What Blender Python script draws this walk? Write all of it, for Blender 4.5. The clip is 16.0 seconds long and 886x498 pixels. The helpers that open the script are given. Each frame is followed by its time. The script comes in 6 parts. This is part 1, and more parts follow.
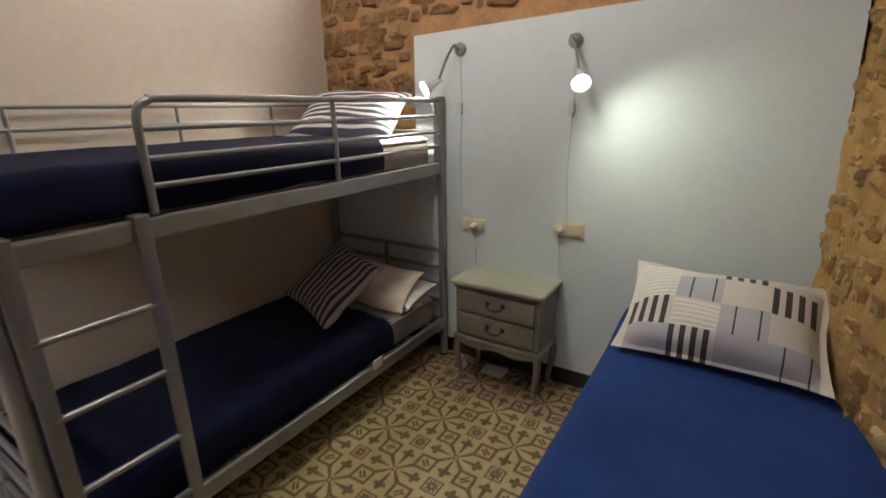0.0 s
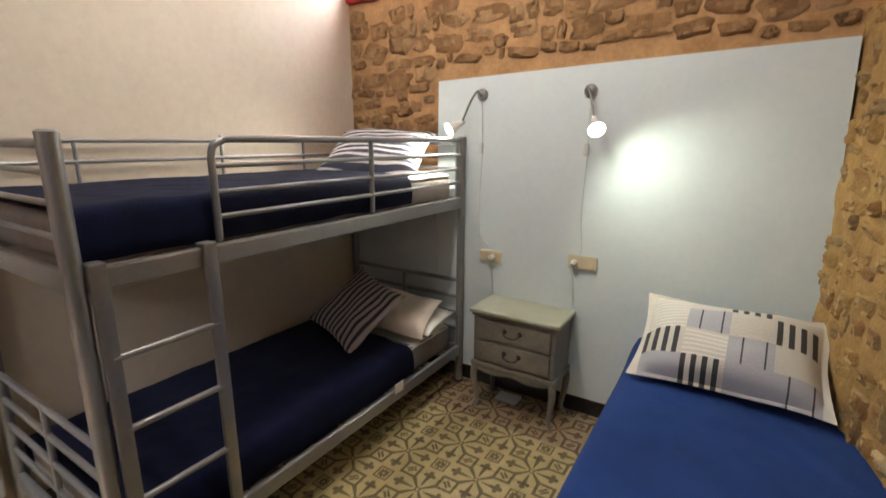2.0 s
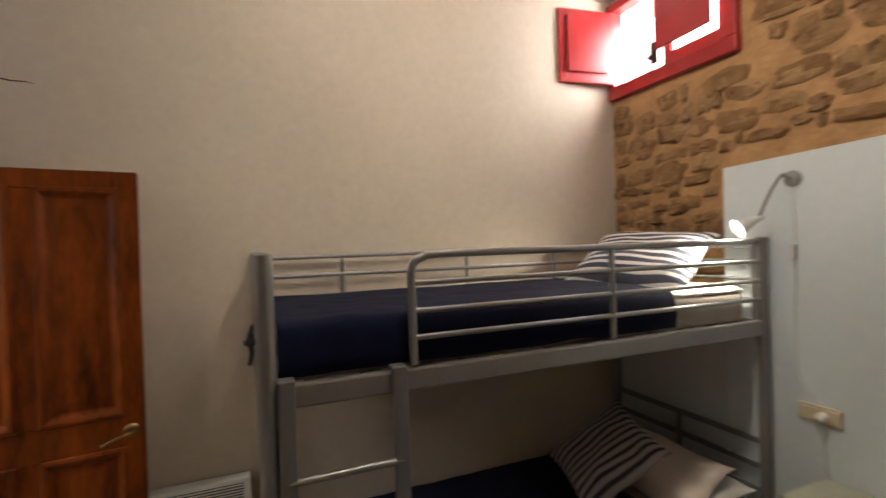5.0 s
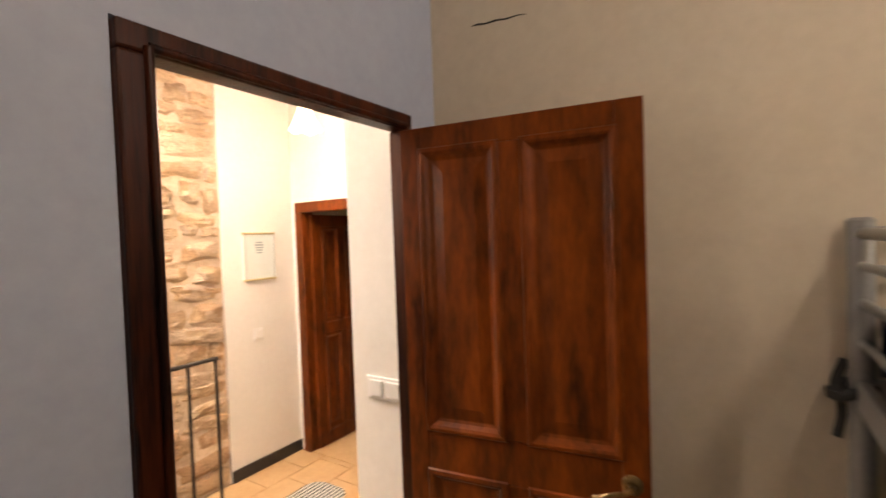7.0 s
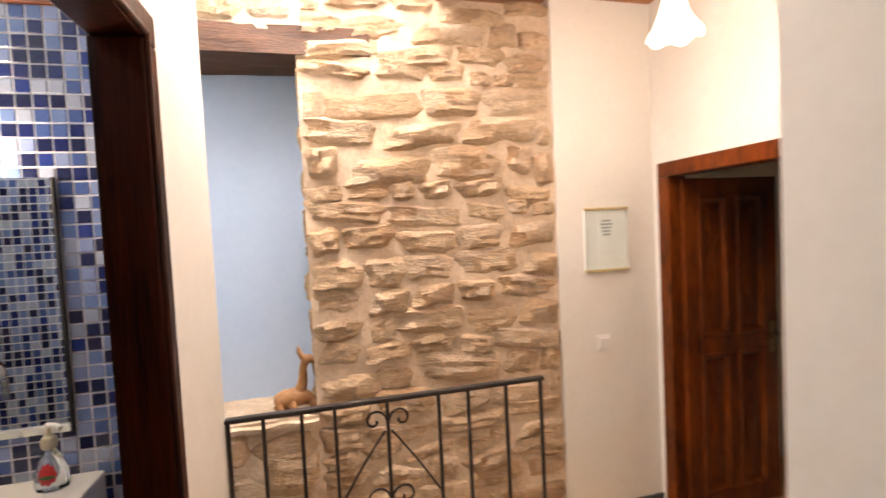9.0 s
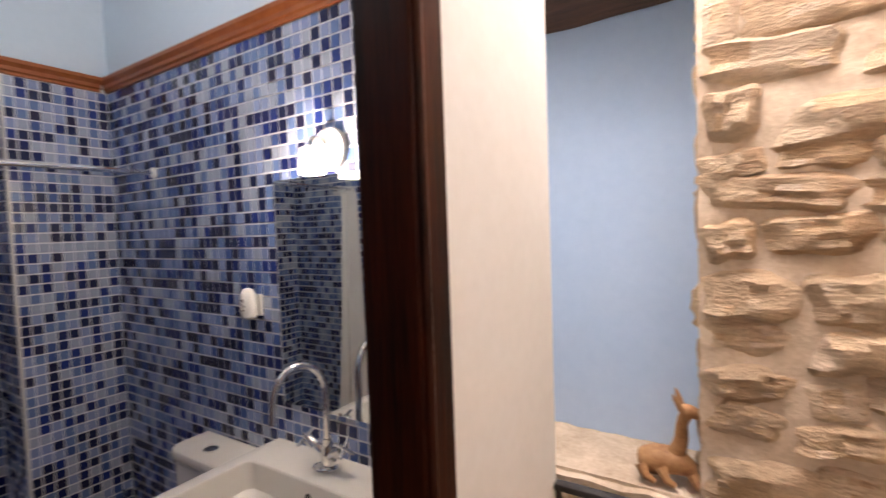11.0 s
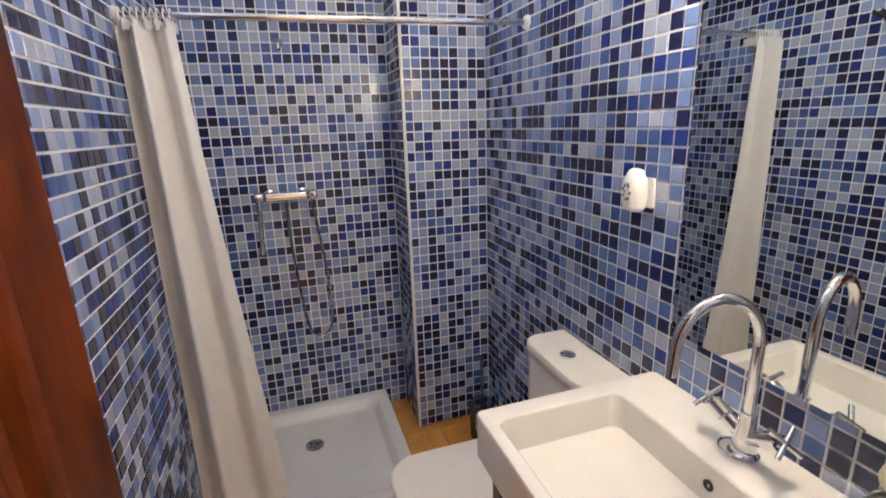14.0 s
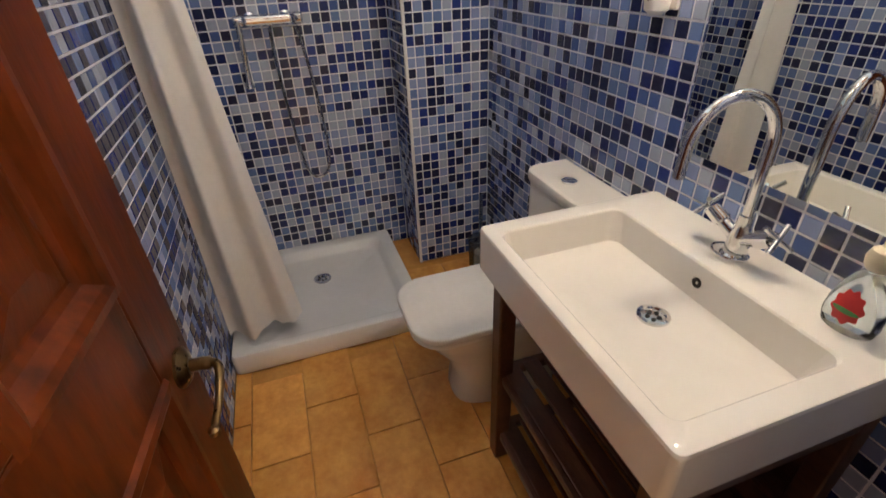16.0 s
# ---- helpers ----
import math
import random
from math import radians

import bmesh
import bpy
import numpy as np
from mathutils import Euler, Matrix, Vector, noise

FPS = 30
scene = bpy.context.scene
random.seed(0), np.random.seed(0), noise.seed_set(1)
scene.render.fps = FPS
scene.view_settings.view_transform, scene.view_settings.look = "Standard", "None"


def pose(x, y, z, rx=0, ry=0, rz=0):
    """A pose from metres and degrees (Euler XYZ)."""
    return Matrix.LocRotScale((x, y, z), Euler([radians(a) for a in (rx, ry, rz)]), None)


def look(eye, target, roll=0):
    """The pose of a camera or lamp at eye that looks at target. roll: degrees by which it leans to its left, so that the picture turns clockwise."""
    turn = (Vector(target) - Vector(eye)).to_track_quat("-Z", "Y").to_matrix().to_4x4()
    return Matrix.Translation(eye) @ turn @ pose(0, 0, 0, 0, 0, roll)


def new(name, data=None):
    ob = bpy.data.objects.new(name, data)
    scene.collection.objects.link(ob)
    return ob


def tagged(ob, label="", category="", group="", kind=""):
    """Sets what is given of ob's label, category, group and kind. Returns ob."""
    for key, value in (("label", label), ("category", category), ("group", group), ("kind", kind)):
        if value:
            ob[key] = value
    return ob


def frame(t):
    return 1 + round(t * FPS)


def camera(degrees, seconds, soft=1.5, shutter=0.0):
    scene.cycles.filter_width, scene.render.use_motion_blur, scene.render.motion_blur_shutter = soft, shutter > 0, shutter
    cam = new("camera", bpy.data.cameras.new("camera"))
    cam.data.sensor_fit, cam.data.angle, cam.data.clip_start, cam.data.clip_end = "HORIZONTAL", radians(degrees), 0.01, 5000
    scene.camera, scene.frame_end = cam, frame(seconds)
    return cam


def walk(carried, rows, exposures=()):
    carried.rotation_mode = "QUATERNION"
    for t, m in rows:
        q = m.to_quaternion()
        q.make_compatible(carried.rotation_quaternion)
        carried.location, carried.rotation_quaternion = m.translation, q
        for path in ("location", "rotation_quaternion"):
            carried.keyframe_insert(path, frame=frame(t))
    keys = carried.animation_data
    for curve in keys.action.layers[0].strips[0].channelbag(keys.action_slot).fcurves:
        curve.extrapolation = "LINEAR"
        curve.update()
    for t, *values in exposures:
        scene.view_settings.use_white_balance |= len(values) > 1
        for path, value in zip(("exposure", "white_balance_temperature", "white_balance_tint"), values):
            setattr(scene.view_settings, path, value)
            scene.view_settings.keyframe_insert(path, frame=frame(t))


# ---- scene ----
cam = camera(87.1, 16.0, shutter=0.4)
PATH = [
    (0, (-0.504, -0.204, 1.531), (-1.535, 1.41, 0.954), -1.0),
    (0.5, (-0.447, -0.307, 1.505), (-1.523, 1.24, 0.836), -2.0),
    (1, (-0.455, -0.373, 1.498), (-1.527, 1.168, 0.81), -1.9),
    (1.5, (-0.503, -0.401, 1.536), (-1.554, 1.181, 0.91), -0.9),
    (2, (-0.54, -0.395, 1.572), (-1.577, 1.254, 1.119), 0.3),
    (2.5, (-0.543, -0.351, 1.6), (-1.561, 1.347, 1.317), 1.0),
    (3, (-0.53, -0.289, 1.666), (-1.501, 1.455, 1.536), 1.2),
    (3.2, (-0.526, -0.28, 1.678), (-1.47, 1.481, 1.604), 1.1),
    (5.3, (-0.694, 0.068, 1.596), (-2.638, 0.539, 1.56), -2.1),
    (5.5, (-0.745, 0.072, 1.596), (-2.725, 0.349, 1.544), -2.2),
    (6, (-1.006, -0.019, 1.566), (-3.003, -0.133, 1.537), -1.7),
    (6.5, (-1.267, -0.124, 1.579), (-3.195, -0.653, 1.546), -1.5),
    (7, (-1.497, -0.155, 1.584), (-3.187, -1.222, 1.532), -2.0),
    (7.5, (-1.663, -0.289, 1.579), (-3.129, -1.649, 1.534), -1.8),
    (8, (-1.859, -0.462, 1.58), (-3.086, -2.041, 1.528), -2.1),
    (8.2, (-1.932, -0.532, 1.581), (-3.044, -2.194, 1.523), -2.5),
    (10.3, (-2.245, -1.34, 1.6), (-1.735, -3.27, 1.51), -2.1),
    (10.5, (-2.22, -1.39, 1.59), (-1.6, -3.29, 1.514), -2.1),
    (11, (-2.173, -1.468, 1.621), (-1.103, -3.156, 1.531), -2.0),
    (11.5, (-2.09, -1.496, 1.628), (-0.709, -2.941, 1.577), -2.0),
    (12, (-1.961, -1.605, 1.636), (-0.276, -2.68, 1.581), -2.1),
    (12.5, (-1.929, -1.656, 1.642), (-0.083, -2.419, 1.543), -2.1),
    (13, (-1.843, -1.657, 1.615), (0.028, -2.344, 1.445), -1.7),
    (13.5, (-1.739, -1.652, 1.591), (0.126, -2.299, 1.27), -1.6),
    (14, (-1.671, -1.653, 1.554), (0.17, -2.24, 1.038), -2.0),
    (14.5, (-1.644, -1.653, 1.52), (0.162, -2.207, 0.861), -2.5),
    (15, (-1.641, -1.639, 1.49), (0.108, -2.182, 0.687), -2.4),
    (15.5, (-1.659, -1.623, 1.473), (0.017, -2.163, 0.525), -2.3),
    (16, (-1.685, -1.622, 1.45), (-0.069, -2.134, 0.388), -2.6),
]
EXPOSURES = [(0.0, 0.4, 6250, 11), (1.0, 0.62, 6250, 11), (2.0, 0.85, 6250, 11), (2.6, 0.8, 6150, 11), (3.0, 0.55, 6250, 12), (3.2, 0.5, 6350, 12), (5.5, 0.15, 6900, 13), (6.0, 0.45, 7200, 15), (6.5, 0.55, 7750, 17), (7.5, 0.2, 7750, 17), (8.2, -0.02, 7500, 17), (10.3, -0.45, 6600, 20), (11.1, -0.55, 6550, 18), (11.5, -0.85, 6500, 16), (12.0, -0.82, 6500, 15), (12.6, -0.5, 6700, 14), (13.2, -0.05, 6750, 14), (14.5, 0.42, 6600, 13), (15.0, 0.4, 6700, 13), (16.0, 0.02, 7100, 13)]
walk(cam, [(t, look(eye, target, roll)) for t, eye, target, roll in PATH], EXPOSURES)

# ---- world, sun and lamps ----
world = bpy.data.worlds.new("world")
world.use_nodes = True
scene.world = world
_wn, _wl = world.node_tree.nodes, world.node_tree.links
_sky = _wn.new("ShaderNodeTexSky")
_sky.sky_type = "NISHITA"
_sky.sun_disc = False
_sky.sun_elevation, _sky.sun_rotation = radians(48), radians(20)
_wl.new(_sky.outputs[0], _wn["Background"].inputs[0])
_wn["Background"].inputs[1].default_value = 0.15


def lamp(name, kind, m, energy, color, size=0.1, size_y=None, angle=None, blend=0.5):
    data = bpy.data.lights.new(name, kind)
    data.energy, data.color = energy, color
    if kind == "AREA":
        data.shape = "RECTANGLE" if size_y else "SQUARE"
        data.size = size
        if size_y:
            data.size_y = size_y
    elif kind == "SUN":
        data.angle = size
    else:
        data.shadow_soft_size = size
    if kind == "SPOT":
        data.spot_size, data.spot_blend = radians(angle), blend
    ob = new(name, data)
    ob.matrix_world = m
    return ob


lamp("sun", "SUN", look((0, 0, 0), (-0.35, -0.62, -0.95)), 3.0, (1.0, 0.95, 0.88), radians(0.5))
# daylight in the window and in the skylight over the stairs
lamp("window_daylight", "AREA", look((-2.5, 2.3, 2.75), (-2.62, 1.3, 2.4)), 21, (0.94, 0.97, 1.0), 0.55, 0.42)
lamp("skylight_daylight", "AREA", look((-2.05, -2.7, 3.06), (-2.2, -2.75, 0)), 72, (1.0, 0.97, 0.93), 0.8, 0.8)
# bedside spots, unseen ceiling bulbs added as fill, the hall's pendant and the lights over the mirror
lamp("bedside_bulb_a", "SPOT", look((-2.02, 1.95, 1.63), (-2.3, 1.5, 0.9)), 19, (1.0, 0.93, 0.74), 0.03, angle=150, blend=0.7)
lamp("bedside_bulb_b", "SPOT", look((-1.1, 1.82, 1.62), (-0.66, 2.02, 1.12)), 6.5, (0.95, 1.0, 0.76), 0.035, angle=140, blend=1.0)
# unseen overhead fill, added to light the bedroom evenly
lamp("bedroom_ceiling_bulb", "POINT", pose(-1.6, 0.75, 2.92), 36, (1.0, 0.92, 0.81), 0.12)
lamp("pendant_bulb", "POINT", pose(-3.4, -2.28, 2.29), 17, (1.0, 0.89, 0.77), 0.05)
lamp("mirror_bulb", "POINT", pose(-1.072, -2.455, 1.83), 17, (1.0, 0.87, 0.7), 0.026)
# unseen overhead fill, added to brighten the bathroom walls above the trim
lamp("bathroom_ceiling_bulb", "POINT", pose(-0.75, -1.85, 2.9), 18, (0.97, 0.97, 0.95), 0.05)


# ---- materials ----
def nodes_of(name):
    m = bpy.data.materials.new(name)
    m.use_nodes = True
    t = m.node_tree
    return m, t.nodes, t.links, t.nodes["Principled BSDF"]


def calc(n, l, op, a, b=None, c=None):
    k = n.new("ShaderNodeMath")
    k.operation = op
    for i, v in enumerate((a, b, c)):
        if v is None:
            continue
        if isinstance(v, (int, float)):
            k.inputs[i].default_value = v
        else:
            l.new(v, k.inputs[i])
    return k.outputs[0]


def blend(n, l, fac, a, b, mode="MIX"):
    k = n.new("ShaderNodeMix")
    k.data_type, k.blend_type = "RGBA", mode
    for i, v in ((0, fac), (6, a), (7, b)):
        if isinstance(v, (int, float)):
            k.inputs[i].default_value = v
        elif isinstance(v, tuple):
            k.inputs[i].default_value = (*v, 1)
        else:
            l.new(v, k.inputs[i])
    return k.outputs[2]


def cloud(n, l, where, scale, detail=4.0, rough=0.55, stretch=None):
    k = n.new("ShaderNodeTexNoise")
    k.inputs["Scale"].default_value, k.inputs["Detail"].default_value, k.inputs["Roughness"].default_value = scale, detail, rough
    if stretch:
        s = n.new("ShaderNodeMapping")
        s.inputs["Scale"].default_value = stretch
        l.new(where, s.inputs[0])
        where = s.outputs[0]
    l.new(where, k.inputs["Vector"])
    return k.outputs["Fac"]


def steps(n, l, fac, *stops):
    k = n.new("ShaderNodeValToRGB")
    e = k.color_ramp.elements
    while len(e) < len(stops):
        e.new(0.5)
    for s, (p, c) in zip(e, stops):
        s.position, s.color = p, (*c, 1)
    l.new(fac, k.inputs[0])
    return k.outputs[0]


def relief(n, l, b, height, strength, distance=0.01):
    k = n.new("ShaderNodeBump")
    k.inputs["Strength"].default_value, k.inputs["Distance"].default_value = strength, distance
    l.new(height, k.inputs["Height"])
    l.new(k.outputs[0], b.inputs["Normal"])


def place(n):
    return n.new("ShaderNodeNewGeometry").outputs["Position"]


def surface(name, a, b, rough=0.6, metal=0.0, big=1.5, fine=40.0, bump=0.15, stretch=None, shift=0.0, rough_var=0.12, spread=(0.35, 0.65), **extra):
    """Two tones mixed by a broad cloud and a fine grain, with relief; shift: how far each piece strays in value."""
    m, n, l, p = nodes_of(name)
    w = place(n)
    broad, grain = cloud(n, l, w, big, 5, 0.6, stretch), cloud(n, l, w, fine, 3, 0.6, stretch)
    mixed = calc(n, l, "ADD", calc(n, l, "MULTIPLY", broad, 0.65), calc(n, l, "MULTIPLY", grain, 0.35))
    col = steps(n, l, mixed, (spread[0], a), (spread[1], b))
    if shift:
        r = n.new("ShaderNodeObjectInfo").outputs["Random"]
        isle = n.new("ShaderNodeNewGeometry").outputs["Random Per Island"]
        v = calc(n, l, "FRACT", calc(n, l, "ADD", r, isle))
        k = n.new("ShaderNodeHueSaturation")
        l.new(calc(n, l, "ADD", calc(n, l, "MULTIPLY", v, 2 * shift), 1 - shift), k.inputs["Value"])
        l.new(col, k.inputs["Color"])
        col = k.outputs[0]
    l.new(col, p.inputs["Base Color"])
    p.inputs["Metallic"].default_value = metal
    l.new(calc(n, l, "ADD", calc(n, l, "MULTIPLY", grain, 2 * rough_var), rough - rough_var), p.inputs["Roughness"])
    for key, v in extra.items():
        p.inputs[key.replace("_", " ")].default_value = v
    if bump:
        relief(n, l, p, mixed, bump)
    return m


def glowing(name, color, strength):
    m, n, l, p = nodes_of(name)
    p.inputs["Base Color"].default_value = (*color, 1)
    p.inputs["Emission Color"].default_value = (*color, 1)
    p.inputs["Emission Strength"].default_value = strength
    return m


def glassy(name, color=(1, 1, 1), rough=0.0, ior=1.45):
    m, n, l, p = nodes_of(name)
    p.inputs["Base Color"].default_value = (*color, 1)
    p.inputs["Transmission Weight"].default_value = 1.0
    p.inputs["Roughness"].default_value, p.inputs["IOR"].default_value = rough, ior
    return m


cream = surface("cream_plaster", (0.5, 0.43, 0.345), (0.6, 0.525, 0.43), 0.75, big=0.9, fine=25, bump=0.12)
blue_grey = surface("blue_grey_paint", (0.28, 0.31, 0.39), (0.34, 0.37, 0.45), 0.7, big=1.0, fine=30, bump=0.12)
panel_paint = surface("headboard_paint", (0.63, 0.7, 0.73), (0.7, 0.77, 0.79), 0.6, big=1.2, fine=28, bump=0.14)
white_paint = surface("white_plaster", (0.72, 0.69, 0.63), (0.8, 0.77, 0.72), 0.7, big=1.1, fine=30, bump=0.15)
niche_paint = surface("sky_blue_paint", (0.46, 0.6, 0.8), (0.54, 0.67, 0.86), 0.7, big=1.0, fine=30, bump=0.12)
bath_paint = surface("pale_blue_paint", (0.58, 0.7, 0.8), (0.64, 0.75, 0.84), 0.7, big=1.2, fine=30, bump=0.1)
ceiling_paint = surface("ceiling_white", (0.7, 0.69, 0.66), (0.77, 0.76, 0.73), 0.8, big=1.2, fine=30, bump=0.1)
mortar_brown = surface("brown_mortar", (0.3, 0.155, 0.065), (0.54, 0.32, 0.15), 0.9, big=6, fine=45, bump=1.0, spread=(0.32, 0.66))
mortar_yellow = surface("yellow_mortar", (0.27, 0.15, 0.045), (0.46, 0.29, 0.1), 0.9, big=7, fine=50, bump=1.0)
mortar_pale = surface("pale_mortar", (0.42, 0.3, 0.2), (0.68, 0.54, 0.4), 0.9, big=6, fine=50, bump=1.0, spread=(0.32, 0.62))


def rubble_material(name, tones, grain_size, bump, stretch=None):
    """Weathered stone: each piece takes one of the tones, with lighter and darker veins, pits and grain."""
    m, n, l, p = nodes_of(name)
    r = n.new("ShaderNodeObjectInfo").outputs["Random"]
    isle = n.new("ShaderNodeNewGeometry").outputs["Random Per Island"]
    v = calc(n, l, "FRACT", calc(n, l, "ADD", calc(n, l, "MULTIPLY", r, 5.17), isle))
    tone = steps(n, l, v, *[(i / (len(tones) - 1), c) for i, c in enumerate(tones)])
    w = place(n)
    broad, vein, grain = cloud(n, l, w, 9, 5, 0.6), cloud(n, l, w, grain_size, 5, 0.65, stretch), cloud(n, l, w, 110, 3, 0.6)
    value = calc(n, l, "ADD", calc(n, l, "MULTIPLY", broad, 0.9), calc(n, l, "ADD", calc(n, l, "MULTIPLY", vein, 0.9), calc(n, l, "MULTIPLY", grain, 0.3)))
    k = n.new("ShaderNodeHueSaturation")
    l.new(value, k.inputs["Value"])
    l.new(tone, k.inputs["Color"])
    l.new(k.outputs[0], p.inputs["Base Color"])
    p.inputs["Roughness"].default_value = 0.9
    p.inputs["Specular IOR Level"].default_value = 0.25
    relief(n, l, p, calc(n, l, "ADD", vein, calc(n, l, "MULTIPLY", grain, 0.35)), bump, 0.02)
    return m


stone_brown = rubble_material("brown_stone", ((0.15, 0.078, 0.036), (0.32, 0.185, 0.085), (0.21, 0.112, 0.05), (0.38, 0.235, 0.12), (0.25, 0.135, 0.06), (0.3, 0.185, 0.1)), 26, 0.9)
stone_yellow = rubble_material("ochre_stone", ((0.33, 0.2, 0.07), (0.42, 0.285, 0.115), (0.24, 0.12, 0.045), (0.38, 0.235, 0.085), (0.17, 0.1, 0.05), (0.47, 0.35, 0.18)), 30, 0.8)
stone_pale = rubble_material("sandstone", ((0.4, 0.25, 0.14), (0.56, 0.41, 0.27), (0.46, 0.31, 0.18), (0.52, 0.39, 0.28), (0.6, 0.45, 0.3), (0.43, 0.29, 0.18)), 32, 1.0, (1, 1, 3.0))
door_wood = surface("varnished_wood", (0.03, 0.006, 0.0015), (0.235, 0.052, 0.008), 0.36, big=3.0, fine=18, bump=0.12, stretch=(2.6, 2.6, 0.7), spread=(0.34, 0.7), Specular_IOR_Level=0.17)
mahogany = surface("mahogany", (0.009, 0.0018, 0.0007), (0.185, 0.036, 0.006), 0.33, big=3.0, fine=20, bump=0.15, stretch=(2.6, 2.6, 0.6), spread=(0.36, 0.72), Specular_IOR_Level=0.17)
dark_wood = surface("dark_frame_wood", (0.005, 0.0012, 0.0008), (0.11, 0.022, 0.006), 0.36, big=4, fine=26, bump=0.2, stretch=(5, 5, 0.3), spread=(0.38, 0.8), Specular_IOR_Level=0.18)
trim_wood = surface("orange_trim_wood", (0.24, 0.06, 0.015), (0.38, 0.12, 0.035), 0.4, big=4, fine=30, bump=0.15)
soffit_wood = surface("soffit_pine", (0.3, 0.11, 0.03), (0.45, 0.2, 0.06), 0.45, big=3, fine=25, bump=0.2, stretch=(0.6, 5, 5), shift=0.2)
beam_wood = surface("old_beam_wood", (0.04, 0.018, 0.01), (0.12, 0.055, 0.03), 0.8, big=5, fine=40, bump=0.8, stretch=(0.6, 4, 4))
grey_wood = surface("grey_painted_wood", (0.15, 0.14, 0.118), (0.25, 0.228, 0.19), 0.5, big=6, fine=45, bump=0.2)
top_wood = surface("sage_tabletop", (0.34, 0.36, 0.27), (0.43, 0.44, 0.34), 0.4, big=5, fine=40, bump=0.1)
steel_grey = surface("silver_lacquer", (0.25, 0.25, 0.25), (0.31, 0.31, 0.31), 0.33, metal=0.55, big=4, fine=60, bump=0.03)
iron = surface("wrought_iron", (0.025, 0.022, 0.02), (0.06, 0.05, 0.045), 0.55, metal=0.6, big=10, fine=80, bump=0.3)
chrome = surface("chrome", (0.78, 0.78, 0.78), (0.84, 0.84, 0.84), 0.08, metal=1.0, bump=0.0, rough_var=0.03)
brass = surface("aged_brass", (0.14, 0.09, 0.04), (0.27, 0.18, 0.085), 0.3, metal=1.0, big=20, fine=90, bump=0.05)
navy = surface("navy_blanket", (0.0018, 0.0028, 0.014), (0.0045, 0.0068, 0.029), 0.95, big=5, fine=160, bump=0.35, Sheen_Weight=0.02, Specular_IOR_Level=0.15)
royal = surface("royal_blue_blanket", (0.009, 0.034, 0.15), (0.015, 0.05, 0.21), 0.9, big=4, fine=170, bump=0.35, Sheen_Weight=0.04, Specular_IOR_Level=0.25)
linen = surface("white_linen", (0.66, 0.64, 0.6), (0.76, 0.74, 0.7), 0.85, big=6, fine=140, bump=0.25)
beige_cloth = surface("beige_cotton", (0.5, 0.43, 0.37), (0.58, 0.51, 0.44), 0.85, big=6, fine=140, bump=0.25)
taupe_cloth = surface("taupe_ticking", (0.2, 0.17, 0.16), (0.27, 0.24, 0.22), 0.85, big=8, fine=140, bump=0.25)
white_metal = surface("white_enamel", (0.66, 0.66, 0.65), (0.72, 0.72, 0.71), 0.4, big=4, fine=50, bump=0.04)
cream_plastic = surface("cream_plastic", (0.6, 0.52, 0.36), (0.67, 0.59, 0.42), 0.4, big=10, fine=60, bump=0.03)
white_plastic = surface("white_plastic", (0.74, 0.72, 0.68), (0.8, 0.78, 0.74), 0.35, big=10, fine=60, bump=0.03)
black_plastic = surface("black_fabric", (0.01, 0.01, 0.01), (0.025, 0.025, 0.025), 0.7, big=10, fine=60, bump=0.1)
black_tile = surface("black_skirting", (0.014, 0.013, 0.012), (0.035, 0.03, 0.028), 0.35, big=5, fine=40, bump=0.08)
ceramic = surface("white_ceramic", (0.81, 0.77, 0.7), (0.85, 0.81, 0.75), 0.12, big=3, fine=20, bump=0.0, rough_var=0.04, Coat_Weight=0.4)
tray_white = surface("shower_acrylic", (0.76, 0.76, 0.75), (0.81, 0.81, 0.8), 0.2, big=3, fine=20, bump=0.0, rough_var=0.05)
grout = surface("white_grout", (0.8, 0.81, 0.83), (0.88, 0.88, 0.89), 0.85, big=5, fine=90, bump=0.3)
curtain_cloth = surface("curtain_cloth", (0.72, 0.7, 0.67), (0.79, 0.77, 0.74), 0.55, big=6, fine=60, bump=0.06)
terracotta = surface("terracotta", (0.6, 0.23, 0.04), (0.84, 0.44, 0.12), 0.36, big=7, fine=35, bump=0.2, shift=0.1)
hall_tile = surface("sandy_floor_tile", (0.46, 0.27, 0.12), (0.58, 0.37, 0.19), 0.45, big=4, fine=30, bump=0.1, shift=0.08)
floor_joint = surface("floor_joint", (0.16, 0.1, 0.06), (0.25, 0.16, 0.1), 0.9, big=6, fine=60, bump=0.2)
bath_joint = surface("clay_joint", (0.52, 0.23, 0.06), (0.7, 0.36, 0.1), 0.9, big=6, fine=60, bump=0.2)
red_paint = surface("red_gloss_paint", (0.3, 0.012, 0.014), (0.42, 0.02, 0.02), 0.35, big=5, fine=40, bump=0.12)
cabinet_wood = surface("cabinet_wood", (0.045, 0.014, 0.008), (0.13, 0.045, 0.02), 0.4, big=4, fine=30, bump=0.15, stretch=(1, 4, 4))
paper = surface("picture_paper", (0.68, 0.69, 0.62), (0.74, 0.75, 0.69), 0.7, big=8, fine=60, bump=0.02)
ink = surface("grey_ink", (0.22, 0.25, 0.24), (0.32, 0.34, 0.33), 0.7, bump=0.0)
gilt = surface("pale_gilt", (0.56, 0.44, 0.22), (0.66, 0.54, 0.3), 0.4, metal=0.3, big=20, fine=80, bump=0.05)
carved_wood = surface("carved_wood", (0.24, 0.1, 0.035), (0.42, 0.22, 0.09), 0.6, big=25, fine=90, bump=0.4)
soap_red = surface("red_label", (0.55, 0.03, 0.035), (0.65, 0.06, 0.05), 0.4, bump=0.0)
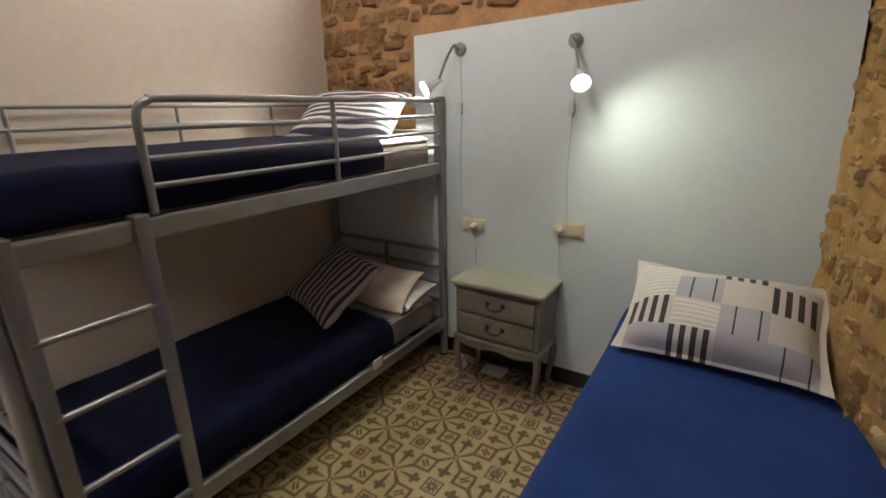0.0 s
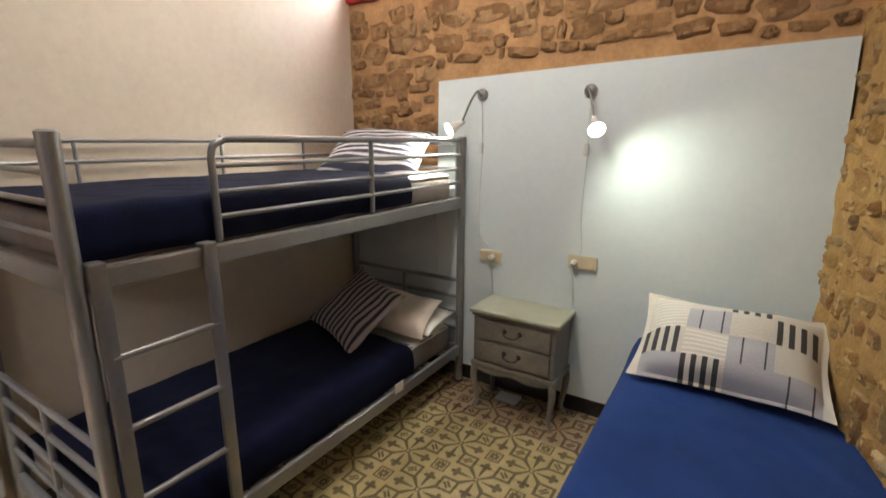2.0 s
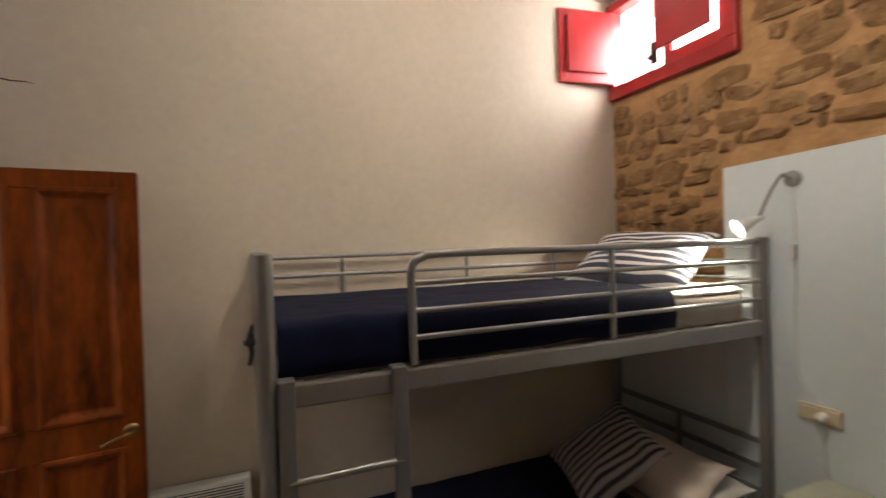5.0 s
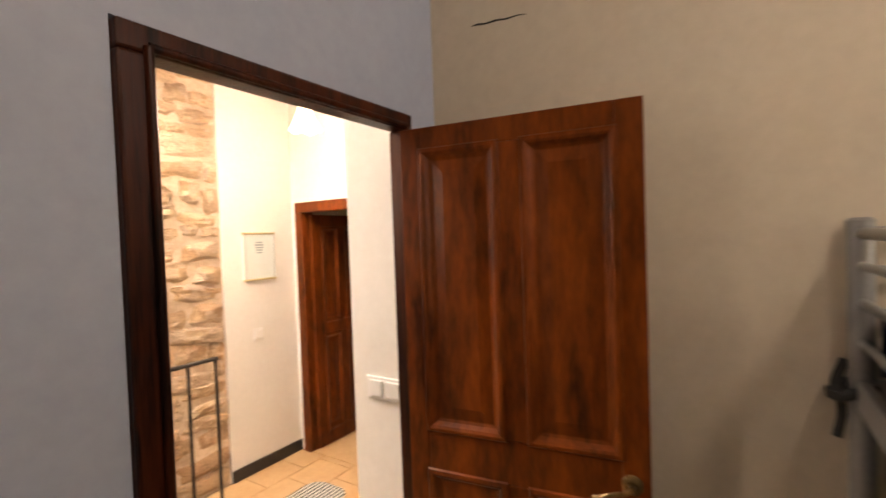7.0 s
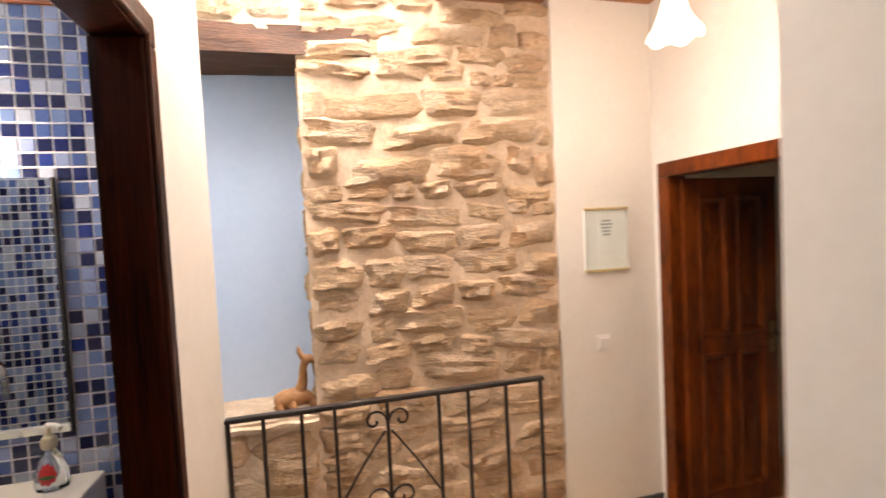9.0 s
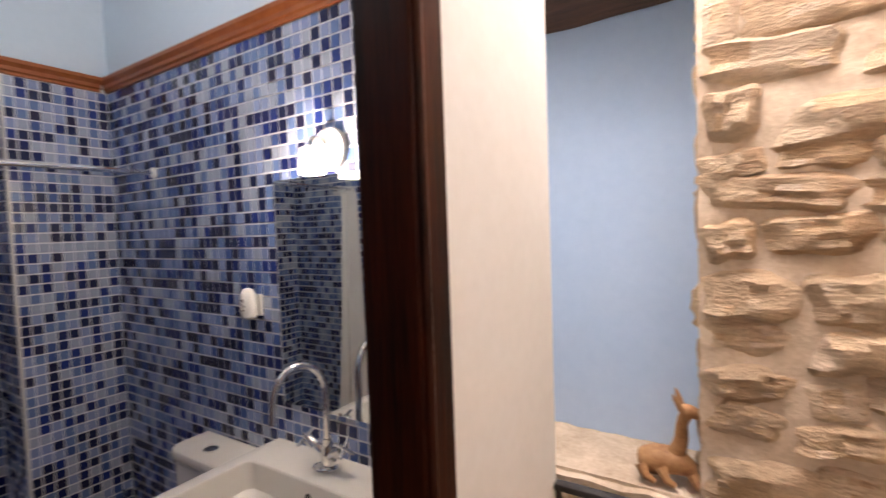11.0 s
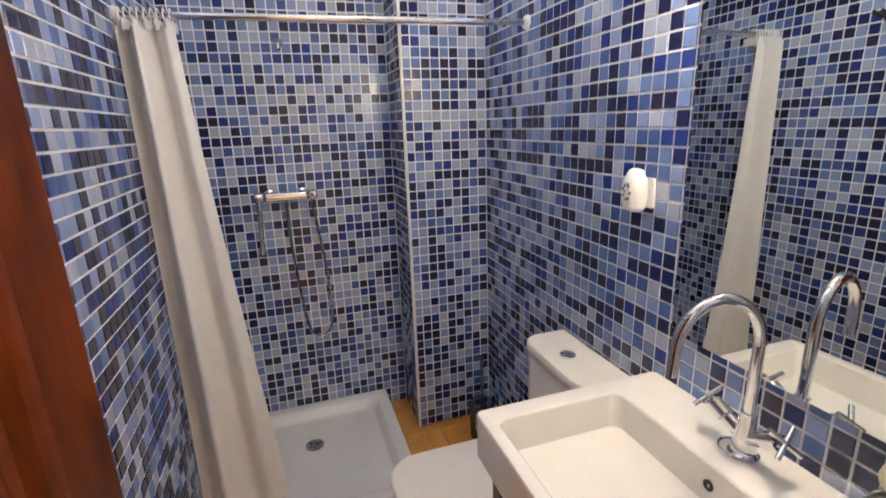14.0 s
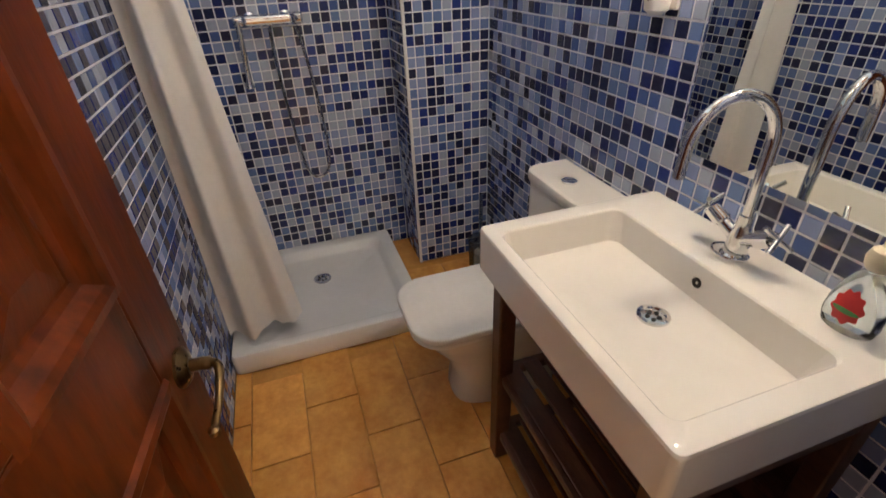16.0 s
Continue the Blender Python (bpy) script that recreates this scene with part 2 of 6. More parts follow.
soap_green = surface("green_label", (0.05, 0.2, 0.06), (0.08, 0.25, 0.08), 0.4, bump=0.0)
cord_white = surface("cord_white", (0.6, 0.62, 0.6), (0.66, 0.67, 0.65), 0.5, bump=0.0)
glass = glassy("clear_glass")
soap_glass = glassy("bottle_plastic", (0.86, 0.93, 0.97), 0.06, 1.4)
smoke_glass = glassy("smoked_plastic", (0.45, 0.55, 0.62), 0.15, 1.4)
bulb_glow = glowing("lit_bulb", (1.0, 0.95, 0.82), 14)
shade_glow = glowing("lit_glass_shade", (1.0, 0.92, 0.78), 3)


def mirror_material():
    m, n, l, p = nodes_of("mirror_silver")
    p.inputs["Base Color"].default_value = (0.82, 0.86, 0.85, 1)
    p.inputs["Metallic"].default_value, p.inputs["Roughness"].default_value = 1.0, 0.01
    return m


mirror_silver = mirror_material()


def mosaic_material():
    """Glass mosaic: navy, two mid blues and pale grey-blue, drawn piece by piece."""
    m, n, l, p = nodes_of("glass_mosaic")
    r = n.new("ShaderNodeObjectInfo").outputs["Random"]
    isle = n.new("ShaderNodeNewGeometry").outputs["Random Per Island"]
    v = calc(n, l, "FRACT", calc(n, l, "ADD", calc(n, l, "MULTIPLY", r, 7.31), isle))
    k = n.new("ShaderNodeValToRGB")
    k.color_ramp.interpolation = "CONSTANT"
    stops = ((0.0, (0.003, 0.005, 0.045)), (0.17, (0.004, 0.009, 0.095)), (0.3, (0.013, 0.008, 0.04)), (0.35, (0.012, 0.03, 0.2)), (0.42, (0.06, 0.11, 0.3)), (0.53, (0.15, 0.23, 0.45)), (0.65, (0.28, 0.35, 0.57)), (0.82, (0.42, 0.47, 0.58)))
    e = k.color_ramp.elements
    while len(e) < len(stops):
        e.new(0.5)
    for s, (pos, c) in zip(e, stops):
        s.position, s.color = pos, (*c, 1)
    l.new(v, k.inputs[0])
    w = place(n)
    streak = cloud(n, l, w, 45, 3, 0.6, (1, 1, 2))
    col = blend(n, l, calc(n, l, "MULTIPLY", streak, 0.12), k.outputs[0], (0.2, 0.26, 0.45))
    l.new(col, p.inputs["Base Color"])
    p.inputs["Roughness"].default_value = 0.16
    p.inputs["Coat Weight"].default_value = 0.15
    relief(n, l, p, streak, 0.05)
    return m


mosaic = mosaic_material()


def cement_tile_material():
    """Printed cement tiles: eight-rayed rosettes and small crossed squares, olive brown on straw."""
    m, n, l, p = nodes_of("printed_cement_tile")
    w = place(n)
    s = n.new("ShaderNodeSeparateXYZ")
    l.new(w, s.inputs[0])
    x, y = calc(n, l, "SUBTRACT", s.outputs[0], -1.62), calc(n, l, "SUBTRACT", s.outputs[1], 0.71)
    ca = calc(n, l, "MULTIPLY", calc(n, l, "ADD", x, y), 2.5)
    cb = calc(n, l, "MULTIPLY", calc(n, l, "SUBTRACT", x, y), 2.5)
    fa = calc(n, l, "SUBTRACT", calc(n, l, "FRACT", calc(n, l, "ADD", ca, 100.5)), 0.5)
    fb = calc(n, l, "SUBTRACT", calc(n, l, "FRACT", calc(n, l, "ADD", cb, 100.5)), 0.5)
    r = calc(n, l, "SQRT", calc(n, l, "ADD", calc(n, l, "MULTIPLY", fa, fa), calc(n, l, "MULTIPLY", fb, fb)))

    def between(v, lo, hi):
        return calc(n, l, "MULTIPLY", calc(n, l, "GREATER_THAN", v, lo), calc(n, l, "LESS_THAN", v, hi))

    def either(*vs):
        out = vs[0]
        for v in vs[1:]:
            out = calc(n, l, "MAXIMUM", out, v)
        return out

    u, v = calc(n, l, "ABSOLUTE", fa), calc(n, l, "ABSOLUTE", fb)
    a, b = calc(n, l, "MAXIMUM", u, v), calc(n, l, "MINIMUM", u, v)
    d = calc(n, l, "MULTIPLY", calc(n, l, "ADD", a, b), 0.7071)
    e = calc(n, l, "MULTIPLY", calc(n, l, "SUBTRACT", a, b), 0.7071)

    def disc(p, q, rad):
        dp, dq = calc(n, l, "SUBTRACT", d, p), calc(n, l, "SUBTRACT", e, q)
        return calc(n, l, "LESS_THAN", calc(n, l, "ADD", calc(n, l, "MULTIPLY", dp, dp), calc(n, l, "MULTIPLY", dq, dq)), rad * rad)

    # leaf-tipped darts towards the corners, plain rays between them
    dart = calc(n, l, "MULTIPLY", between(d, 0.1, 0.4), calc(n, l, "LESS_THAN", e, calc(n, l, "MULTIPLY", calc(n, l, "SUBTRACT", d, 0.02), 0.13)))
    leaf_tips = either(disc(0.43, 0.0, 0.05), disc(0.37, 0.07, 0.04))
    ray = calc(n, l, "MULTIPLY", between(a, 0.06, 0.3), calc(n, l, "LESS_THAN", b, calc(n, l, "ADD", 0.012, calc(n, l, "MULTIPLY", a, 0.09))))
    hub = between(r, 0.03, 0.055)
    # outlined lozenges on the cell's edges, with a short bar across
    q = calc(n, l, "SUBTRACT", 0.5, a)
    lozenge = calc(n, l, "ADD", calc(n, l, "DIVIDE", b, 0.23), calc(n, l, "DIVIDE", q, 0.24))
    frame_line = between(lozenge, 0.68, 1.0)
    bar = calc(n, l, "MULTIPLY", calc(n, l, "LESS_THAN", calc(n, l, "ABSOLUTE", calc(n, l, "SUBTRACT", q, 0.03)), 0.02), between(b, 0.0, 0.08))
    # small flowered squares on the corners
    corner = calc(n, l, "SUBTRACT", 1.0, calc(n, l, "ADD", a, b))
    box_line = between(corner, 0.155, 0.2)
    petals = calc(n, l, "MULTIPLY", between(corner, 0.03, 0.13), calc(n, l, "LESS_THAN", e, 0.026))
    petals_across = calc(n, l, "MULTIPLY", calc(n, l, "LESS_THAN", q, 0.02), between(corner, 0.03, 0.12))
    pattern = either(dart, leaf_tips, ray, hub, frame_line, bar, box_line, petals, petals_across)
    # a border of tiles printed in maroon runs along the walls
    border = calc(n, l, "MAXIMUM", calc(n, l, "GREATER_THAN", s.outputs[1], 1.76), calc(n, l, "LESS_THAN", s.outputs[0], -2.42))
    wear, grain = cloud(n, l, w, 6, 5, 0.65), cloud(n, l, w, 60, 3, 0.6)
    straw = steps(n, l, wear, (0.3, (0.42, 0.33, 0.15)), (0.7, (0.58, 0.48, 0.25)))
    olive = steps(n, l, grain, (0.3, (0.085, 0.06, 0.024)), (0.7, (0.15, 0.112, 0.05)))
    maroon = steps(n, l, grain, (0.3, (0.08, 0.035, 0.025)), (0.7, (0.13, 0.065, 0.045)))
    olive = blend(n, l, border, olive, maroon)
    straw = blend(n, l, calc(n, l, "MULTIPLY", border, 0.55), straw, (0.3, 0.2, 0.13))
    l.new(blend(n, l, calc(n, l, "MULTIPLY", pattern, 0.92), straw, olive), p.inputs["Base Color"])
    l.new(calc(n, l, "ADD", calc(n, l, "MULTIPLY", wear, 0.25), 0.3), p.inputs["Roughness"])
    relief(n, l, p, grain, 0.06)
    return m


cement_tile = cement_tile_material()


def stripe_material(name, count, share, dark, light, along=0):
    m, n, l, p = nodes_of(name)
    s = n.new("ShaderNodeSeparateXYZ")
    tc = n.new("ShaderNodeTexCoord")
    l.new(tc.outputs["Object"], s.inputs[0])
    f = calc(n, l, "FRACT", calc(n, l, "ADD", calc(n, l, "MULTIPLY", s.outputs[along], count), 50.0))
    weave = cloud(n, l, tc.outputs["Object"], 150, 3)
    l.new(blend(n, l, calc(n, l, "LESS_THAN", f, share), dark, light), p.inputs["Base Color"])
    p.inputs["Roughness"].default_value = 0.9
    relief(n, l, p, weave, 0.3)
    return m


stripe_dark = stripe_material("dark_stripe_cotton", 26, 0.55, (0.04, 0.038, 0.05), (0.42, 0.38, 0.4))
stripe_light = stripe_material("white_stripe_cotton", 24, 0.42, (0.06, 0.065, 0.1), (0.7, 0.68, 0.66), along=1)


def patchwork_material():
    """Patches of plain linen, pinstripe and broad charcoal stripe, in a grid on the pillow's own axes."""
    m, n, l, p = nodes_of("patchwork_cotton")
    tc = n.new("ShaderNodeTexCoord")
    s = n.new("ShaderNodeSeparateXYZ")
    l.new(tc.outputs["Object"], s.inputs[0])
    u, v = calc(n, l, "ADD", calc(n, l, "MULTIPLY", s.outputs[0], 6.2), 2.0), calc(n, l, "ADD", calc(n, l, "MULTIPLY", s.outputs[1], 8.0), 2.0)
    cell = calc(n, l, "ADD", calc(n, l, "FLOOR", u), calc(n, l, "MULTIPLY", calc(n, l, "FLOOR", v), 4.0))

    def any_of(*ids):
        out = None
        for k in ids:
            hit = calc(n, l, "COMPARE", cell, float(k), 0.1)
            out = hit if out is None else calc(n, l, "ADD", out, hit)
        return out

    bars = calc(n, l, "LESS_THAN", calc(n, l, "FRACT", calc(n, l, "MULTIPLY", u, 4.0)), 0.5)
    pins = calc(n, l, "LESS_THAN", calc(n, l, "FRACT", calc(n, l, "MULTIPLY", calc(n, l, "ADD", u, 0.2), 2.0)), 0.08)
    rows = calc(n, l, "LESS_THAN", calc(n, l, "FRACT", calc(n, l, "MULTIPLY", v, 6.0)), 0.35)
    tone = blend(n, l, any_of(9, 6, 0, 2, 3), (0.58, 0.55, 0.5), (0.42, 0.42, 0.47))
    a = blend(n, l, calc(n, l, "MULTIPLY", bars, any_of(4, 11, 14, 1)), tone, (0.05, 0.05, 0.055))
    b = blend(n, l, calc(n, l, "MULTIPLY", pins, any_of(9, 6, 3)), a, (0.07, 0.07, 0.08))
    c = blend(n, l, calc(n, l, "MULTIPLY", rows, any_of(8, 12, 5)), b, (0.72, 0.7, 0.67))
    edge = calc(n, l, "MAXIMUM", calc(n, l, "GREATER_THAN", calc(n, l, "ABSOLUTE", calc(n, l, "MULTIPLY", s.outputs[0], 3.1)), 1.0), calc(n, l, "GREATER_THAN", calc(n, l, "ABSOLUTE", calc(n, l, "MULTIPLY", s.outputs[1], 4.05)), 1.0))
    c = blend(n, l, edge, c, (0.66, 0.63, 0.57))
    l.new(c, p.inputs["Base Color"])
    p.inputs["Roughness"].default_value = 0.9
    relief(n, l, p, cloud(n, l, tc.outputs["Object"], 140, 3), 0.35)
    return m


patchwork = patchwork_material()

# ---- building helpers ----
BASE = {}


def finish(bm, name, material, origin, smooth=False):
    bmesh.ops.recalc_face_normals(bm, faces=bm.faces)
    bmesh.ops.translate(bm, verts=bm.verts, vec=-Vector(origin))
    if smooth:
        size = {f: f.calc_area() for f in bm.faces}
        for f in bm.faces:
            f.smooth = True
        for e in bm.edges:
            if len(e.link_faces) == 2:
                turn = e.calc_face_angle(0)
                p, q = size[e.link_faces[0]], size[e.link_faces[1]]
                e.smooth = not (turn > 0.7 or (turn > 0.07 and max(p, q) > 8 * min(p, q)))
    me = bpy.data.meshes.new(name)
    bm.to_mesh(me)
    bm.free()
    me.materials.append(material)
    return me


def thing(name, origin, label="", category="", group="", kind=""):
    ob = new(name)
    ob.empty_display_size = 0.1
    ob.location = origin
    BASE[ob] = Vector(origin)
    return tagged(ob, label, category, group, kind)


def part(name, bm, material, parent, label="", smooth=True):
    ob = new(name, finish(bm, name, material, BASE[parent], smooth))
    ob.parent = parent
    BASE[ob] = BASE[parent]
    return tagged(ob, label)


def solid(name, bm, material, label="", category="", group="", kind="", smooth=True):
    zs = [v.co.z for v in bm.verts]
    xs, ys = [v.co.x for v in bm.verts], [v.co.y for v in bm.verts]
    origin = Vector(((min(xs) + max(xs)) / 2, (min(ys) + max(ys)) / 2, min(zs)))
    ob = new(name, finish(bm, name, material, origin, smooth))
    ob.location = origin
    BASE[ob] = origin
    return tagged(ob, label, category, group, kind)


def box(x0, x1, y0, y1, z0, z1, bevel=0.0, bm=None, seg=2):
    out = bm or bmesh.new()
    one = bmesh.new()
    bmesh.ops.create_cube(one, size=1)
    for v in one.verts:
        v.co = Vector((x0 + (v.co.x + 0.5) * (x1 - x0), y0 + (v.co.y + 0.5) * (y1 - y0), z0 + (v.co.z + 0.5) * (z1 - z0)))
    if bevel:
        bmesh.ops.bevel(one, geom=one.edges[:], offset=bevel, segments=seg, affect="EDGES", profile=0.5)
    return merge(out, one)


def merge(bm, other):
    me = bpy.data.meshes.new("t")
    other.to_mesh(me)
    other.free()
    bm.from_mesh(me)
    bpy.data.meshes.remove(me)
    return bm


def tube(points, r, n=10, bm=None):
    """A round bar along points; r: one radius, or one for each point."""
    bm = bm or bmesh.new()
    pts = [Vector(p) for p in points]
    rs = r if isinstance(r, (list, tuple)) else [r] * len(pts)
    side = None
    rings = []
    for i, p in enumerate(pts):
        d = (pts[min(i + 1, len(pts) - 1)] - pts[max(i - 1, 0)]).normalized()
        if side is None:
            side = d.orthogonal().normalized()
        side = (side - d * side.dot(d)).normalized()
        up = d.cross(side)
        rings.append([bm.verts.new(p + rs[i] * (math.cos(2 * math.pi * k / n) * side + math.sin(2 * math.pi * k / n) * up)) for k in range(n)])
    for a, b in zip(rings, rings[1:]):
        for k in range(n):
            bm.faces.new((a[k], a[(k + 1) % n], b[(k + 1) % n], b[k]))
    bm.faces.new(rings[0][::-1])
    bm.faces.new(rings[-1])
    return bm


def lathe(profile, centre, n=28, bm=None, axis="z"):
    """A turned shape: (radius, height) pairs about centre, along z, y or x."""
    bm = bm or bmesh.new()
    c = Vector(centre)

    def at(r, h, a):
        p, q = r * math.cos(a), r * math.sin(a)
        return c + (Vector((p, q, h)) if axis == "z" else Vector((p, h, q)) if axis == "y" else Vector((h, p, q)))

    rings = [[bm.verts.new(at(max(r, 0.0004), h, 2 * math.pi * k / n)) for k in range(n)] for r, h in profile]
    for a, b in zip(rings, rings[1:]):
        for k in range(n):
            bm.faces.new((a[k], a[(k + 1) % n], b[(k + 1) % n], b[k]))
    bm.faces.new(rings[0][::-1])
    bm.faces.new(rings[-1])
    return bm


def curve(points, steps_=8):
    """A smooth run of points through the given ones."""
    p = [Vector(q) for q in points]
    p = [2 * p[0] - p[1], *p, 2 * p[-1] - p[-2]]
    out = []
    for i in range(1, len(p) - 2):
        for s in range(steps_):
            t = s / steps_
            out.append(0.5 * ((2 * p[i]) + (p[i + 1] - p[i - 1]) * t + (2 * p[i - 1] - 5 * p[i] + 4 * p[i + 1] - p[i + 2]) * t * t + (3 * p[i] - p[i - 1] - 3 * p[i + 1] + p[i + 2]) * t ** 3))
    return out + [p[-2]]


def cushion(name, w, h, t, m, material, label, category, rim=0.0, seed=0, group=""):
    """A stuffed pillow lying in its own xy plane, soft corners, with an optional flat border."""
    bm = bmesh.new()
    nu, nv = 26, 20
    faces = {}
    for side in (1, -1):
        for i in range(nu + 1):
            for j in range(nv + 1):
                if side < 0 and (i in (0, nu) or j in (0, nv)):
                    faces[side, i, j] = faces[1, i, j]
                    continue
                u, v = 2 * i / nu - 1, 2 * j / nv - 1
                ru, rv = max(0, (abs(u) - rim) / (1 - rim)) if rim else abs(u), max(0, (abs(v) - rim) / (1 - rim)) if rim else abs(v)
                flat = max(0.0, 1 - (abs(u) / (1 - rim)) ** 3.2) * max(0.0, 1 - (abs(v) / (1 - rim)) ** 3.2)
                fat = t / 2 * flat ** 0.55
                pinch = 1 - 0.1 * (1 - u * u) * abs(v) ** 3
                pinch_u = 1 - 0.075 * (1 - v * v) * abs(u) ** 3
                wob = 0.012 * noise.noise(Vector((u * 2.5 + seed, v * 2.5, side * 3)))
                fat += wob * flat ** 0.3
                faces[side, i, j] = bm.verts.new((u * w / 2 * pinch_u, v * h / 2 * pinch, side * max(fat, 0.003) + 0.02 * noise.noise(Vector((u * 1.4, v * 1.4, seed)))))
    for side in (1, -1):
        for i in range(nu):
            for j in range(nv):
                q = [faces[side, i, j], faces[side, i + 1, j], faces[side, i + 1, j + 1], faces[side, i, j + 1]]
                bm.faces.new(q if side > 0 else q[::-1])
    ob = new(name, finish(bm, name, material, (0, 0, 0), True))
    ob.matrix_world = m
    BASE[ob] = Vector((0, 0, 0))
    return tagged(ob, label, category, group)


def sheet(fn, nu, nv, thick=0.0):
    """A grid surface from fn(u, v), u and v from 0 to 1, thickened along its normals."""
    bm = bmesh.new()
    g = [[bm.verts.new(fn(i / nu, j / nv)) for j in range(nv + 1)] for i in range(nu + 1)]
    for i in range(nu):
        for j in range(nv):
            bm.faces.new((g[i][j], g[i + 1][j], g[i + 1][j + 1], g[i][j + 1]))
    if thick:
        bmesh.ops.recalc_face_normals(bm, faces=bm.faces)
        bmesh.ops.solidify(bm, geom=bm.faces[:], thickness=thick)
    return bm


def structure(name, bm, material, label, category="wall", smooth=False):
    return solid(name, bm, material, label, category, kind="structure", smooth=smooth)

# ---- large structure ----
XW, YN, YS, XE, ZC = -2.895, 2.16, -1.055, 0.02, 3.06
HALL_N, HALL_W, HALL_S = -1.385, -3.88, -3.0
BN, BS, BW, BP, BB = -1.195, -2.56, -1.71, 0.437, 0.72   # bathroom: tiled faces
TRIM = 2.4

floor_bed = structure("floor_bedroom", box(XW - 0.15, XE + 0.6, -1.2, YN + 0.3, -0.1, -0.006), floor_joint, "bedroom floor of printed cement tiles", "floor")
bm = box(-4.03, BW, -2.6, -1.2, -0.1, -0.008)
box(-4.03, -2.98, -3.15, -2.6, -0.1, -0.008, bm=bm)
floor_hall = structure("floor_hall", bm, floor_joint, "landing floor of sandy terracotta tiles", "floor")
floor_bath = structure("floor_bathroom", box(BW, 0.9, -2.7, -1.175, -0.1, -0.01), bath_joint, "bathroom floor of orange terracotta tiles", "floor")
structure("stairwell_floor", box(-3.4, -1.2, -3.4, -2.6, -1.5, -1.4), hall_tile, "plain floor at the foot of the stairwell", "floor")

structure("wall_west", box(XW - 0.15, XW, HALL_N, YN + 0.3, 0, ZC), cream, "cream plastered bedroom wall")
bm = box(XW, XE + 0.3, YN, YN + 0.3, 0, 2.47)
box(XW, -2.862, YN, YN + 0.3, 2.47, ZC, bm=bm)
box(-2.095, XE + 0.3, YN, YN + 0.3, 2.47, ZC, bm=bm)
box(-2.862, -2.095, YN, YN + 0.3, 3.01, ZC, bm=bm)
wall_north = structure("wall_north", bm, mortar_brown, "brown rubble stone wall over the beds")


def east_x(y):
    """The east wall's face, a little out of square."""
    return -0.19 + 0.19 * (YN - y)


bm = box(0, 0.4, -1.06, YN, 0, ZC)
for v in bm.verts:
    v.co.x += east_x(v.co.y) + 0.012
wall_east = structure("wall_east", bm, mortar_yellow, "ochre rubble stone wall beside the bed")
bm = box(XW, -2.79, HALL_N, YS, 0, ZC)
box(-2.79, -2.735, -1.1, YS, 0, ZC, bm=bm)
box(-2.735, -1.88, -1.1, YS, 1.985, ZC, bm=bm)
box(-2.79, -1.81, HALL_N, -1.1, 2.75, ZC, bm=bm)
box(-1.88, -1.81, -1.1, YS, 0, ZC, bm=bm)
box(-1.81, 0.9, -1.175, YS, 0, ZC, bm=bm)
structure("wall_south", bm, blue_grey, "blue-grey painted wall around the bedroom door")
structure("reveal_plaster", box(-2.79, -2.786, HALL_N, -1.1, 0, 2.75), white_paint, "white plastered door reveal", "wall")
structure("wall_over_door", box(-2.786, -1.815, -1.104, -1.1, 1.995, 2.75), white_paint, "white plaster above the door, landing side")
structure("ceiling_bedroom", box(XW - 0.15, XE + 0.6, -1.2, YN + 0.3, ZC, ZC + 0.12), ceiling_paint, "white bedroom ceiling", "ceiling")

# hall
structure("wall_hall_north", box(-4.03, XW - 0.15, HALL_N, HALL_N + 0.15, 0, 2.9), white_paint, "white plastered landing wall")
bm = box(-4.03, HALL_W, -2.95, -2.2, 1.87, 2.9)
box(-4.03, HALL_W, -3.15, -2.95, 0, 2.9, bm=bm)
box(-4.03, HALL_W, -2.2, HALL_N, 0, 2.9, bm=bm)
structure("wall_hall_west", bm, white_paint, "white plastered wall with an inner door")
structure("wall_hall_south", box(HALL_W, -3.3, -3.15, HALL_S, 0, 2.9), white_paint, "white plastered wall with a framed print")
bm = box(-3.3, -2.08, -3.35, -3.03, -1.5, 2.68)
box(-2.08, -1.2, -3.35, -3.03, -1.5, 0.77, bm=bm)
box(-2.08, -1.2, -3.35, -3.03, 2.48, 2.68, bm=bm)
wall_stone = structure("wall_stone", bm, mortar_pale, "pale sandstone wall behind the stairwell")
structure("wall_niche", box(-2.3, -1.2, -3.45, -3.35, 0.6, 2.6), niche_paint, "sky-blue painted back of the wall niche")
structure("wall_stairwell", box(-1.3, -1.2, -3.35, -2.7, -1.5, 3.1), white_paint, "white wall closing the stairwell")
structure("stairwell_side", box(-3.3, -1.2, -2.62, -2.6, -1.5, -0.1), white_paint, "white side of the stairwell", "wall")
bm = box(-4.1, -2.72, -3.15, HALL_N, 2.72, 2.85)
box(-2.72, -1.2, -2.0, HALL_N, 2.72, 3.1, bm=bm)
structure("ceiling_hall", bm, soffit_wood, "pine soffit over the landing", "ceiling")
structure("skylight_kerb", box(-2.74, -2.72, -3.03, -2.0, 2.66, 3.1), soffit_wood, "timber edge of the skylight", "trim")
structure("skylight", box(-2.72, -1.2, -3.35, -2.0, 2.7, 2.708), glass, "clear skylight over the stairwell", "skylight").visible_shadow = False
